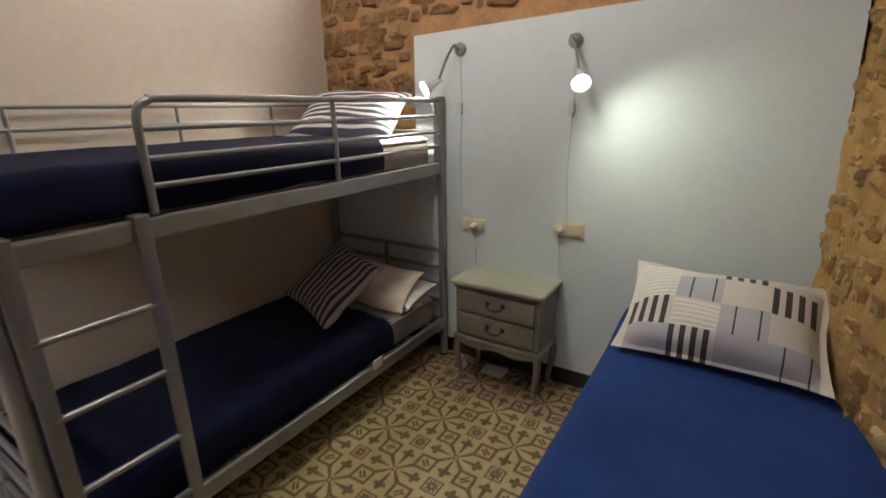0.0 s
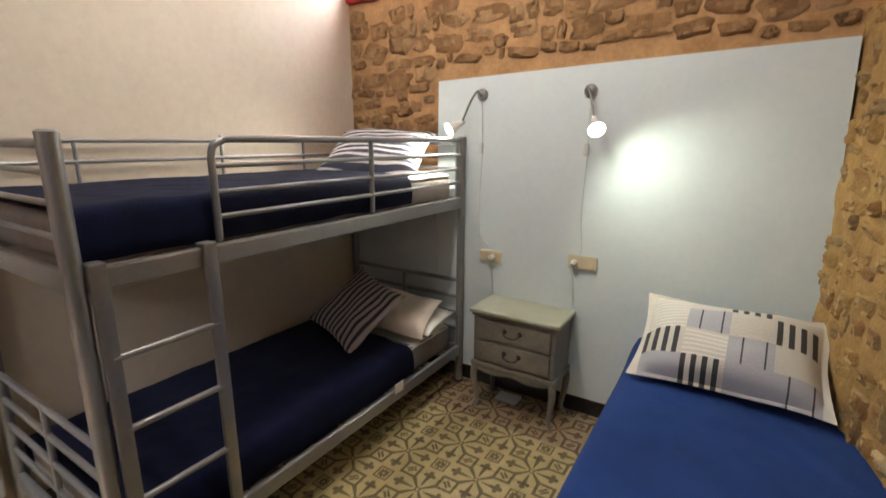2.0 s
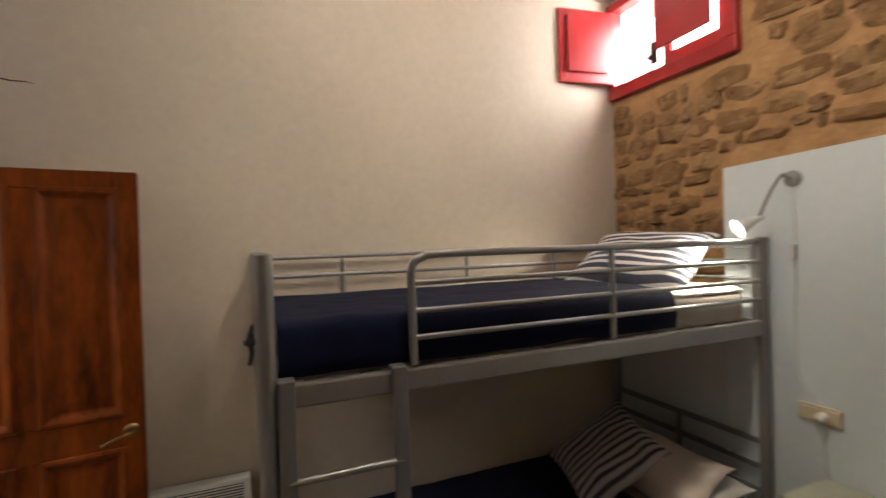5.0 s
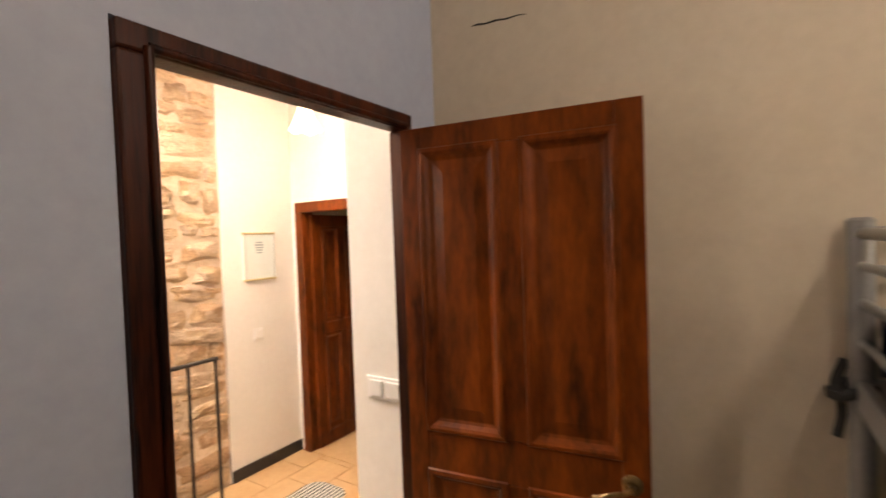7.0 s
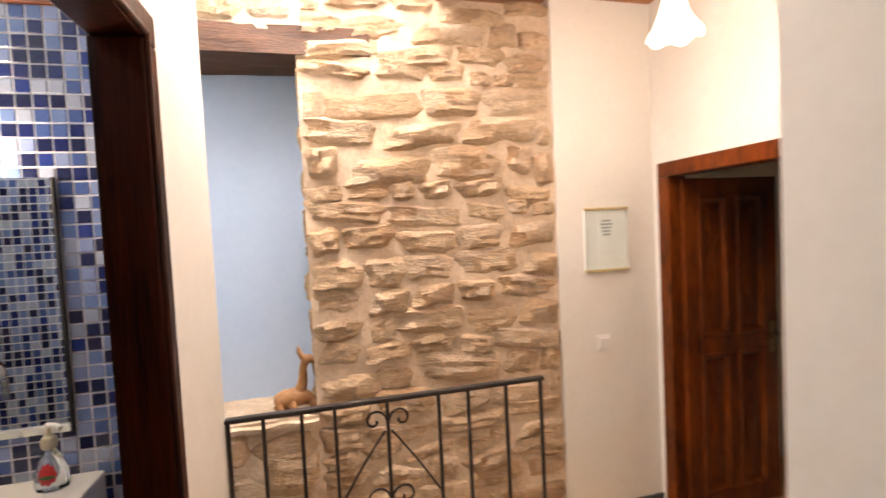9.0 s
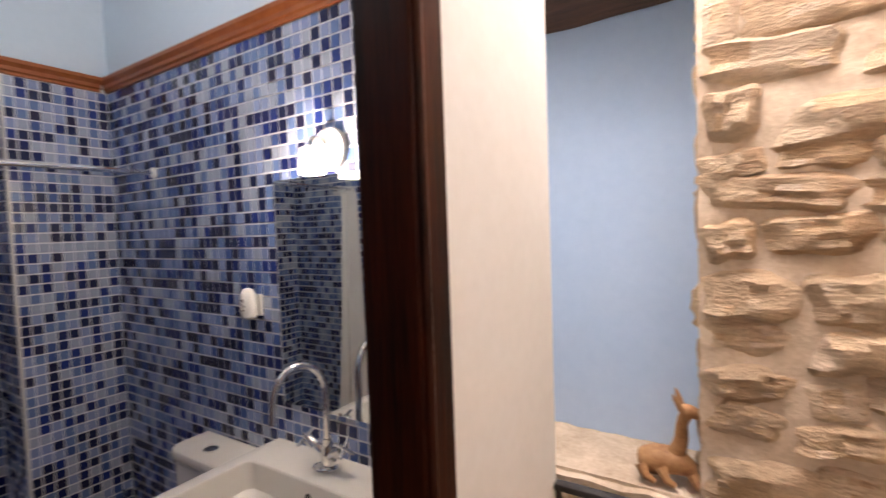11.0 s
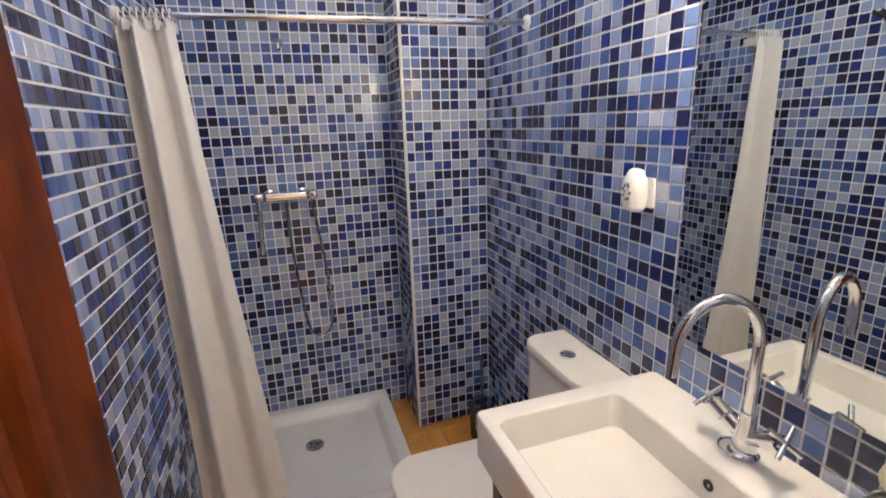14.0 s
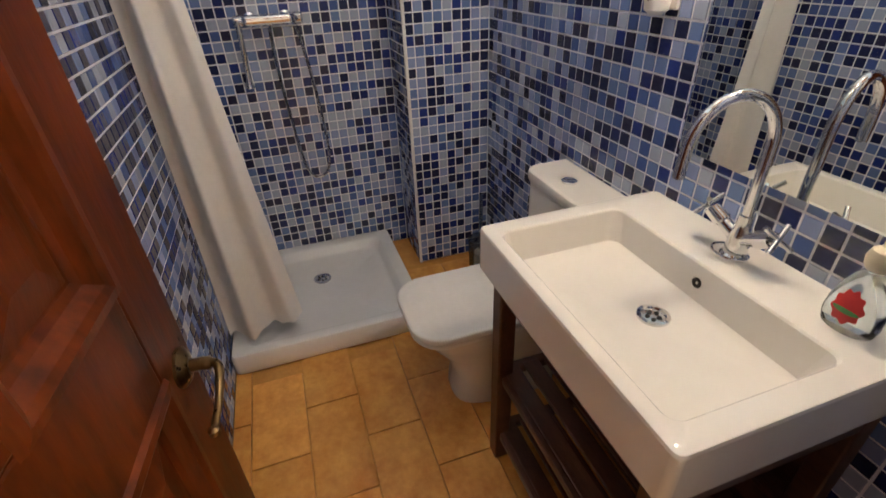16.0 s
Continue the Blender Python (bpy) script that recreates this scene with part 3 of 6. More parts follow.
# room behind the inner door
bm = box(-5.2, -5.1, -3.3, -1.5, 0, 2.6)
box(-5.1, -4.03, -3.3, -3.2, 0, 2.6, bm=bm)
box(-5.1, -4.03, -1.6, -1.5, 0, 2.6, bm=bm)
box(-5.2, -4.03, -3.3, -1.5, 2.6, 2.7, bm=bm)
structure("wall_inner_room", bm, white_paint, "plain white room behind the inner door")
bm = box(-5.1, -4.03, -3.2, -1.6, -0.1, 0.0)
box(-4.03, HALL_W - 0.002, -2.945, -2.205, -0.1, 0.004, bm=bm)
structure("floor_inner_room", bm, hall_tile, "sandy floor behind the inner door", "floor")

# bathroom
bm = box(-1.775, BW - 0.006, -2.6, -2.05, 0, 3.0)
box(-1.775, BW - 0.006, -2.05, -1.35, 2.1, 3.0, bm=bm)
box(-1.775, BW - 0.006, -1.35, -1.175, 0, 3.0, bm=bm)
structure("wall_bath_west", bm, white_paint, "white plastered wall around the bathroom door")
structure("wall_bath_south", box(BW - 0.006, 0.9, -2.6, BS - 0.006, 0, 3.0), bath_paint, "pale blue wall above the mosaic")
structure("wall_bath_north", box(BW - 0.006, BP, -1.175, BN + 0.006, 0, 3.0), bath_paint, "pale blue wall over the mosaic, door side")
bm = box(BB + 0.006, 0.9, BS, BN + 0.016, 0, 3.0)
box(BP + 0.006, BB + 0.006, BS - 0.006, -2.164, 0, 3.0, bm=bm)
box(BP + 0.006, BB + 0.006, -2.164, BN + 0.012, 2.345, 3.0, bm=bm)
structure("wall_bath_east", bm, bath_paint, "shower recess wall with a tiled pier")
structure("ceiling_bathroom", box(-1.81, 0.9, -2.7, -1.175, 3.0, 3.1), ceiling_paint, "white bathroom ceiling", "ceiling")

# skirtings
structure("baseboard_north", box(XW, XE, YN - 0.018, YN, 0, 0.11, 0.003), black_tile, "black tiled skirting", "baseboard")
structure("baseboard_west", box(XW, XW + 0.015, YS, YN - 0.018, 0, 0.1, 0.003), black_tile, "black tiled skirting", "baseboard")
structure("baseboard_hall", box(HALL_W, -3.3, HALL_S, HALL_S + 0.015, 0, 0.08, 0.003), black_tile, "black tiled skirting", "baseboard")

# the painted headboard, a layer of render in front of the stones
def headboard():
    bm = bmesh.new()
    pts = [(-2.17, 0.115), (-0.13, 0.115), (-0.17, 1.0), (-0.205, 1.977), (-1.2, 1.952), (-2.155, 1.922)]
    front = [bm.verts.new((x, YN - 0.045, z)) for x, z in pts]
    back = [bm.verts.new((x, YN, z)) for x, z in pts]
    bm.faces.new(front)
    bm.faces.new(back[::-1])
    for i in range(len(pts)):
        bm.faces.new((front[i], back[i], back[(i + 1) % len(pts)], front[(i + 1) % len(pts)]))
    box(XW, -2.17, YN - 0.04, YN, 0.115, 1.22, bm=bm)
    return bm


structure("headboard_panel", headboard(), panel_paint, "pale blue-grey painted render behind the beds", "wall")


# ---- rubble stones ----
def stone_mesh(name, material, seed, rough=0.5, nu=8, nv=6):
    """One stone of unit width and height, bulging along y."""
    bm = bmesh.new()
    g = []
    for i in range(nu + 1):
        row = []
        for j in range(nv + 1):
            u, v = 2 * i / nu - 1, 2 * j / nv - 1
            e = 2.4 + 0.9 * (seed % 4)
            k = 1 / max(1, (abs(u) ** e + abs(v) ** e) ** (1 / e))
            x, z = u * k, v * k
            wob = 1 + 0.42 * noise.noise(Vector((x * 1.1 + seed * 7.7, z * 1.1, seed))) + 0.1 * noise.noise(Vector((x * 3, z * 3, seed * 1.7)))
            rim = 1 - max(abs(u), abs(v)) ** 5
            d = rim * (0.75 + rough * noise.noise(Vector((x * 1.9, z * 1.9 + seed * 3.1, seed * 5.3))) + 0.5 * rough * noise.noise(Vector((x * 3, z * 7, seed * 2.3))))
            row.append(bm.verts.new((x * 0.5 * wob, -d, z * 0.5 * wob)))
        g.append(row)
    for i in range(nu):
        for j in range(nv):
            bm.faces.new((g[i][j], g[i + 1][j], g[i + 1][j + 1], g[i][j + 1]))
    return finish(bm, name, material, (0, 0, 0), True)


def courses(x0, x1, z0, z1, high, wide, gap, skip, rnd):
    """Rows of stones (centre x, z, width, height) that fill a rectangle, leaving out what skip() names."""
    out = []
    z = z0
    while z < z1 - 0.03:
        h = min(rnd.uniform(*high), z1 - z)
        x = x0 - rnd.uniform(0, 0.1)
        while x < x1:
            w = rnd.uniform(*wide) * (0.55 + 0.45 * h / high[1])
            hh = h * rnd.uniform(0.8, 1.12)
            cx, cz = x + w / 2, z + h / 2 + rnd.uniform(-0.03, 0.03)
            if x + w > x0 + 0.03 and x < x1 - 0.03:
                lo, hi = max(cx - w / 2, x0), min(cx + w / 2, x1)
                if hi - lo > 0.035 and not skip((lo + hi) / 2, cz, hi - lo, hh):
                    out.append(((lo + hi) / 2, cz, (hi - lo) - gap * rnd.uniform(0.6, 1.4), max(0.03, hh - gap * rnd.uniform(0.5, 1.3))))
            x += w
        z += h
    return out


def lay_stones(wall, material, stones, to_world, depth, rnd, first, rough=0.5):
    """Stones on a wall's face: those for which first() holds are parts of their own, the others one joined part."""
    kinds = [stone_mesh("stone", material, s, rough) for s in range(12)]
    verts, faces = [], []
    made = 0
    for cx, cz, w, h in stones:
        me = rnd.choice(kinds)
        m = to_world(cx, cz) @ pose(0, 0, 0, 0, rnd.uniform(-8, 8), 0) @ Matrix.Diagonal((w * 1.04, depth * rnd.uniform(0.6, 1.5), h * 1.06, 1))
        if first(cx, cz) and made < 290:
            ob = new("stone", me)
            ob.parent = wall
            ob.matrix_local = Matrix.Translation(-BASE[wall]) @ m
            made += 1
        else:
            k = len(verts)
            verts += [m @ v.co for v in me.vertices]
            faces += [[k + i for i in f.vertices] for f in me.polygons]
    if verts:
        me = bpy.data.meshes.new("rubble")
        me.from_pydata([v - BASE[wall] for v in verts], [], faces)
        me.materials.append(material)
        me.polygons.foreach_set("use_smooth", [True] * len(faces))
        ob = new("rubble", me)
        ob.parent = wall
        tagged(ob, kind="stuff")


def mortar(wall, fn, nu, nv, material, amp, keep):
    """A rough mortar skin over a wall's face; fn(u, v) gives a place and the way out of the wall."""
    bm = bmesh.new()
    g = {}
    for i in range(nu + 1):
        for j in range(nv + 1):
            p, out = fn(i / nu, j / nv)
            d = amp * (noise.noise(p * 5.0) + 0.6 * noise.noise(p * 16.0))
            g[i, j] = (bm.verts.new(p + out * (amp * 0.9 + d)), p)
    for i in range(nu):
        for j in range(nv):
            q = [g[i, j], g[i + 1, j], g[i + 1, j + 1], g[i, j + 1]]
            if keep(sum((k[1] for k in q), Vector()) / 4):
                bm.faces.new([k[0] for k in q])
    return part("mortar", bm, material, wall)


rnd = random.Random(4)
win_hole = lambda x, z, w=0.0, h=0.0: -2.93 - w / 2 < x < -2.04 + w / 2 and 2.41 - h / 2 < z < 3.05 + h / 2
behind_panel = lambda x, z, w=0.0, h=0.0: x + w * 0.4 > -2.17 and z - h * 0.4 < 1.95
north_stones = courses(XW, XE, 1.2, ZC, (0.055, 0.125), (0.07, 0.24), 0.018, lambda x, z, w, h: win_hole(x, z, w, h) or behind_panel(x, z, w, h), rnd)
lay_stones(wall_north, stone_brown, north_stones, lambda x, z: Matrix.Translation((x, YN - 0.012, z)), 0.018, rnd, lambda x, z: True, 0.4)
mortar(wall_north, lambda u, v: (Vector((XW + u * (XE - XW), YN - 0.002, 1.2 + v * (ZC - 1.2))), Vector((0, -1, 0))), 110, 70, mortar_brown, 0.007,
       lambda p: not (-2.87 < p.x < -2.085 and 2.46 < p.z < 3.02) and not (p.x > -2.12 and p.z < 1.9))
east_stones = courses(0.2, YN + 0.05, 0.1, ZC, (0.055, 0.13), (0.07, 0.22), 0.016, lambda x, z, w, h: False, rnd)
lay_stones(wall_east, stone_yellow, east_stones, lambda y, z: Matrix.Translation((east_x(y) + 0.006, y, z)) @ pose(0, 0, 0, 0, 0, -79.2), 0.023, rnd, lambda y, z: y > 1.1 and z > 0.5, 0.6)
mortar(wall_east, lambda u, v: (Vector((east_x(-1.05 + u * (YN + 1.05)) + 0.01, -1.05 + u * (YN + 1.05), v * ZC)), Vector((-1, 0, 0))), 160, 150, mortar_yellow, 0.013, lambda p: True)
hall_stones = courses(-3.3, -2.08, -0.6, 2.68, (0.09, 0.17), (0.14, 0.48), 0.012, lambda x, z, w, h: False, rnd)
hall_stones += courses(-2.08, -1.45, -0.6, 0.75, (0.1, 0.2), (0.16, 0.48), 0.014, lambda x, z, w, h: False, rnd)
hall_stones += courses(-2.08, -1.45, 2.5, 2.68, (0.1, 0.2), (0.16, 0.45), 0.014, lambda x, z, w, h: False, rnd)
lay_stones(wall_stone, stone_pale, hall_stones, lambda x, z: Matrix.Translation((x, -3.02, z)) @ pose(0, 0, 0, 0, 0, 180), 0.03, rnd, lambda x, z: z > 0.2, 0.5)
mortar(wall_stone, lambda u, v: (Vector((-3.3 + u * 2.1, -3.028, -1.4 + v * 4.07)), Vector((0, 1, 0))), 120, 200, mortar_pale, 0.012,
       lambda p: not (p.x > -2.08 and 0.77 < p.z < 2.48))
# the niche's cheek and sill
side_stones = courses(-3.33, -3.04, 0.79, 2.4, (0.1, 0.2), (0.14, 0.28), 0.025, lambda x, z, w, h: False, rnd)
lay_stones(wall_stone, stone_pale, side_stones, lambda y, z: Matrix.Translation((-2.082, y, z)) @ pose(0, 0, 0, 0, 0, 90), 0.02, rnd, lambda y, z: False, 0.7)
sill = structure("niche_sill", sheet(lambda u, v: Vector((-2.08 + 0.87 * u, -3.35 + 0.36 * v, 0.782 + 0.012 * noise.noise(Vector((u * 9, v * 4, 1))) - 0.02 * v * v)), 30, 10, 0.02), mortar_pale, "rough plastered sill of the wall niche", "sill", True)


def rough_beam(name, p0, p1, w, h, material, label):
    bm = bmesh.new()
    n = 40
    rings = []
    for i in range(n + 1):
        c = Vector(p0).lerp(Vector(p1), i / n)
        ring = []
        for k in range(12):
            a = 2 * math.pi * k / 12 + 0.26
            dx, dz = math.cos(a), math.sin(a)
            s = 1 / max(abs(dx), abs(dz)) * 0.94
            j = 1 + 0.1 * noise.noise(Vector((i * 0.12, dx * 3, dz * 3))) + 0.05 * noise.noise(Vector((i * 0.05, dx * 9, dz * 9)))
            ring.append(bm.verts.new(c + Vector((0, dx * s * w / 2 * j, dz * s * h / 2 * j))))
        rings.append(ring)
    for a, b in zip(rings, rings[1:]):
        for k in range(12):
            bm.faces.new((a[k], a[(k + 1) % 12], b[(k + 1) % 12], b[k]))
    bm.faces.new(rings[0]), bm.faces.new(rings[-1][::-1])
    return structure(name, bm, material, label, "beam", True)


rough_beam("lintel_beam", (-2.4, -3.165, 2.445), (-1.2, -3.165, 2.445), 0.33, 0.13, beam_wood, "dark weathered timber lintel over the niche")


# ---- doors and windows ----
def door_leaf(name, width, height, rows, material, label, rail=0.1, stile=0.095, thick=0.04, mullion=0.07, group="", back=True):
    """A framed and panelled leaf, hinge on the z axis, running along +x; rows: the panels' (bottom, top) heights."""
    d = thing(name, (0, 0, 0), label, "door", kind="structure")
    h = thick / 2
    part("stile", box(0, stile, -h, h, 0.008, height, 0.003), material, d)
    part("stile", box(width - stile, width, -h, h, 0.008, height, 0.003), material, d)
    edges = [0.008] + [v for r in rows for v in r] + [height]
    for lo, hi in zip(edges[0::2], edges[1::2]):
        part("rail", box(stile, width - stile, -h, h, lo, hi, 0.003), material, d)
    mid = width / 2
    for lo, hi in rows:
        part("mullion", box(mid - mullion / 2, mid + mullion / 2, -h, h, lo, hi, 0.003), material, d)
        for a, b in ((stile, mid - mullion / 2), (mid + mullion / 2, width - stile)):
            panel = part("panel", box(a, b, -0.007, 0.007, lo, hi), material, d)
            for s in (1, -1):
                bm = bmesh.new()
                ring = lambda inset, y: [bm.verts.new((x, s * y, z)) for x, z in ((a + inset, lo + inset), (b - inset, lo + inset), (b - inset, hi - inset), (a + inset, hi - inset))]
                # moulding: from the frame's face down to the panel, then a raised field
                prof = [(-0.008, h), (-0.004, h + 0.006), (0.006, h + 0.007), (0.014, h + 0.003), (0.024, 0.0115), (0.032, 0.0078), (0.036, 0.0078), (0.07, 0.0145)]
                loops = [ring(i, y) for i, y in prof]
                for p, q in zip(loops, loops[1:]):
                    for k in range(4):
                        bm.faces.new((p[k], p[(k + 1) % 4], q[(k + 1) % 4], q[k]))
                bm.faces.new(loops[-1])
                part("moulding", bm, material, panel, smooth=False)
    return d


def lever(parent, x, z, side, material, toward=-1, plate=True):
    """A lever handle with its plate on one face of a leaf."""
    y = 0.02 * side
    if plate:
        handle = part("handle_plate", box(x - 0.018, x + 0.018, min(y, y + 0.004 * side), max(y, y + 0.004 * side), z - 0.1, z + 0.07, 0.0015), material, parent, "worn brass handle plate")
    else:
        handle = part("rosette", lathe([(0.026, 0), (0.026, 0.004 * side), (0.02, 0.009 * side), (0.012, 0.012 * side)], (x, y, z), axis="y"), material, parent, "aged brass rosette")
    pts = curve([(x, y, z), (x, y + 0.03 * side, z), (x + 0.01 * toward, y + 0.046 * side, z), (x + 0.05 * toward, y + 0.05 * side, z - 0.01), (x + 0.088 * toward, y + 0.046 * side, z - 0.026)], 6)
    k = len(pts)
    grip = part("lever", tube(pts, [0.0085 if i < 8 else 0.0062 - 0.002 * (i - 8) / (k - 9) for i in range(k)]), material, handle, "aged brass lever")
    tip = pts[-1]
    part("knob", lathe([(0.002, -0.007), (0.0065, -0.003), (0.0065, 0.003), (0.002, 0.007)], tip, 14), material, grip)


def doorway(name, axis, a0, a1, top, face0, face1, width, label, material=dark_wood, room=None):
    """A frame of two jambs and a head; the opening runs along the axis from a0 to a1, the frame from face0 to face1 across it."""
    c = ((a0 + a1) / 2, (face0 + face1) / 2, 0) if axis == "x" else ((face0 + face1) / 2, (a0 + a1) / 2, 0)
    d = thing(name, c, label, "door frame", kind="structure")
    make = (lambda p, q, z0, z1, f0=face0, f1=face1: box(p, q, f0, f1, z0, z1, 0.006)) if axis == "x" else (lambda p, q, z0, z1, f0=face0, f1=face1: box(f0, f1, p, q, z0, z1, 0.006))
    w0, w1, w2 = width if isinstance(width, tuple) else (width, width, width)
    part("jamb", make(a0 - w0, a0, 0, top), material, d)
    part("jamb", make(a1, a1 + w1, 0, top), material, d)
    part("head", make(a0 - w0, a1 + w1, top, top + w2), material, d)
    # a rounded bead along the inner edge of the face
    out = face1 + 0.001 if axis == "x" else face0 - 0.001
    line = [(a0 - 0.012, 0.0), (a0 - 0.012, top + 0.012), (a1 + 0.012, top + 0.012), (a1 + 0.012, 0.0)]
    for (p, z0), (q, z1) in zip(line, line[1:]):
        part("bead", tube([(p, out, z0), (q, out, z1)] if axis == "x" else [(out, p, z0), (out, q, z1)], 0.009, 10), material, d)
    return d


doorway("door_frame_bedroom", "x", -2.69, -1.946, 1.928, -1.1, YS + 0.018, (0.044, 0.064, 0.052), "dark stained wooden frame of the bedroom door")
leaf = door_leaf("door_1", 0.69, 1.915, [(0.14, 0.87), (1.0, 1.845)], door_wood, "open varnished panelled door of reddish brown wood", stile=0.068, mullion=0.075)
lever(leaf, 0.645, 0.935, -1, brass, -1, plate=False)
leaf.matrix_world = pose(-2.672, -1.032, 0, 0, 0, 97.3)

doorway("door_frame_hall", "y", -2.95 + 0.075, -2.275, 1.8, -3.97, HALL_W + 0.02, 0.075, "reddish wooden frame of the inner door", door_wood)
leaf = door_leaf("door_2", 0.6, 1.785, [(0.12, 0.86), (0.96, 1.69)], door_wood, "open panelled inner door of reddish brown wood")
lever(leaf, 0.555, 0.93, -1, brass, -1)
leaf.matrix_world = pose(-3.935, -2.872, 0, 0, 0, 180)

doorway("door_frame_bathroom", "y", -2.008, -1.37, 2.04, -1.79, -1.68, (0.085, 0.06, 0.075), "dark stained wooden frame of the bathroom door")
leaf = door_leaf("door_3", 0.615, 1.9, [(0.14, 1.05), (1.19, 1.79)], mahogany, "open panelled bathroom door of dark reddish wood")
lever(leaf, 0.572, 1.03, -1, brass, -1, plate=False)
leaf.matrix_world = pose(-1.752, -1.364, 0, 0, 0, -4.8)


def window():
    w = thing("window_1", (-2.5, YN + 0.03, 2.47), "small red-painted casement window, one casement open", "window", kind="structure")
    x0, x1, z0, z1 = -2.888, -2.075, 2.45, 3.025
    y0, y1 = YN - 0.05, YN + 0.03
    part("frame_bottom", box(x0, x1, y0, y1, z0, z0 + 0.075, 0.006), red_paint, w)
    part("frame_top", box(x0, x1, y0, y1, z1 - 0.05, z1, 0.006), red_paint, w)
    part("frame_left", box(x0, x0 + 0.05, y0, y1, z0 + 0.075, z1 - 0.05, 0.006), red_paint, w)
    part("frame_right", box(x1 - 0.065, x1, y0, y1, z0 + 0.075, z1 - 0.05, 0.006), red_paint, w)

    def casement(parent_name, m):
        bm = bmesh.new()
        cw, ch, s = 0.36, 0.43, 0.045
        for a in ((0, s, 0, ch), (cw - s, cw, 0, ch), (s, cw - s, 0, s + 0.02), (s, cw - s, ch - s, ch)):
            box(a[0], a[1], -0.018, 0.018, a[2], a[3], 0.004, bm)
        bm.transform(m)
        c = part(parent_name, bm, red_paint, w)
        bm = box(s, cw - s, -0.003, 0.003, s + 0.02, ch - s)
        bm.transform(m)
        p = part("pane", bm, glass, c)
        p.visible_shadow = False
        return c

    casement("casement", pose(-2.5, YN + 0.0, 2.53))
    left = casement("casement", pose(-2.845, YN - 0.055, 2.535, 0, 0, -98))
    bm = box(0.05, 0.31, 0.02, 0.032, 0.06, 0.385, 0.004)
    bm.transform(pose(-2.845, YN - 0.055, 2.535, 0, 0, -98))
    part("shutter", bm, red_paint, left)
    bm = box(0.0, 0.34, -0.012, 0.012, 0.0, 0.36, 0.005)
    bm.transform(pose(-2.51, YN - 0.06, 2.615, 0, 0, -4))
    part("shutter", bm, red_paint, w, "closed dark red shutter")
    latch = part("latch", box(-2.535, -2.505, YN - 0.075, YN - 0.05, 2.55, 2.66, 0.004), iron, w, "iron latch")
    part("knob", lathe([(0.008, 0), (0.014, -0.012), (0.012, -0.026), (0.002, -0.03)], (-2.52, YN - 0.075, 2.575), 14, axis="y"), iron, latch)


window()
bm = box(-2.862, -2.856, YN + 0.035, YN + 0.3, 2.476, 3.004)
box(-2.101, -2.095, YN + 0.035, YN + 0.3, 2.476, 3.004, bm=bm)
box(-2.862, -2.095, YN + 0.035, YN + 0.3, 2.47, 2.476, bm=bm)
box(-2.862, -2.095, YN + 0.035, YN + 0.3, 3.004, 3.01, bm=bm)
structure("window_reveal", bm, white_paint, "white plastered reveal of the small window", "trim")
structure("backdrop_window", box(-5.5, -0.5, 3.2, 3.22, 1.5, 5.5), glowing("bright_daylight", (1.0, 1.0, 1.0), 4.0), "bright overcast daylight outside the window", "backdrop")
structure("backdrop_skylight", box(-4.4, -0.2, -7.5, -1.6, 3.6, 3.62), glowing("bright_sky", (1.0, 1.0, 1.0), 3.0), "bright daylight above the skylight", "backdrop")

# a fine crack in the plaster
solid("wall_crack", tube([(XW + 0.001, -0.893 + 0.192 * i / 8, 2.283 - 0.012 * i / 8 + 0.002 * math.sin(i * 2.1)) for i in range(9)], [0.001, 0.0035, 0.003, 0.0035, 0.003, 0.003, 0.0025, 0.002, 0.001], 6), black_plastic, "thin dark crack in the plaster", "crack", kind="structure")

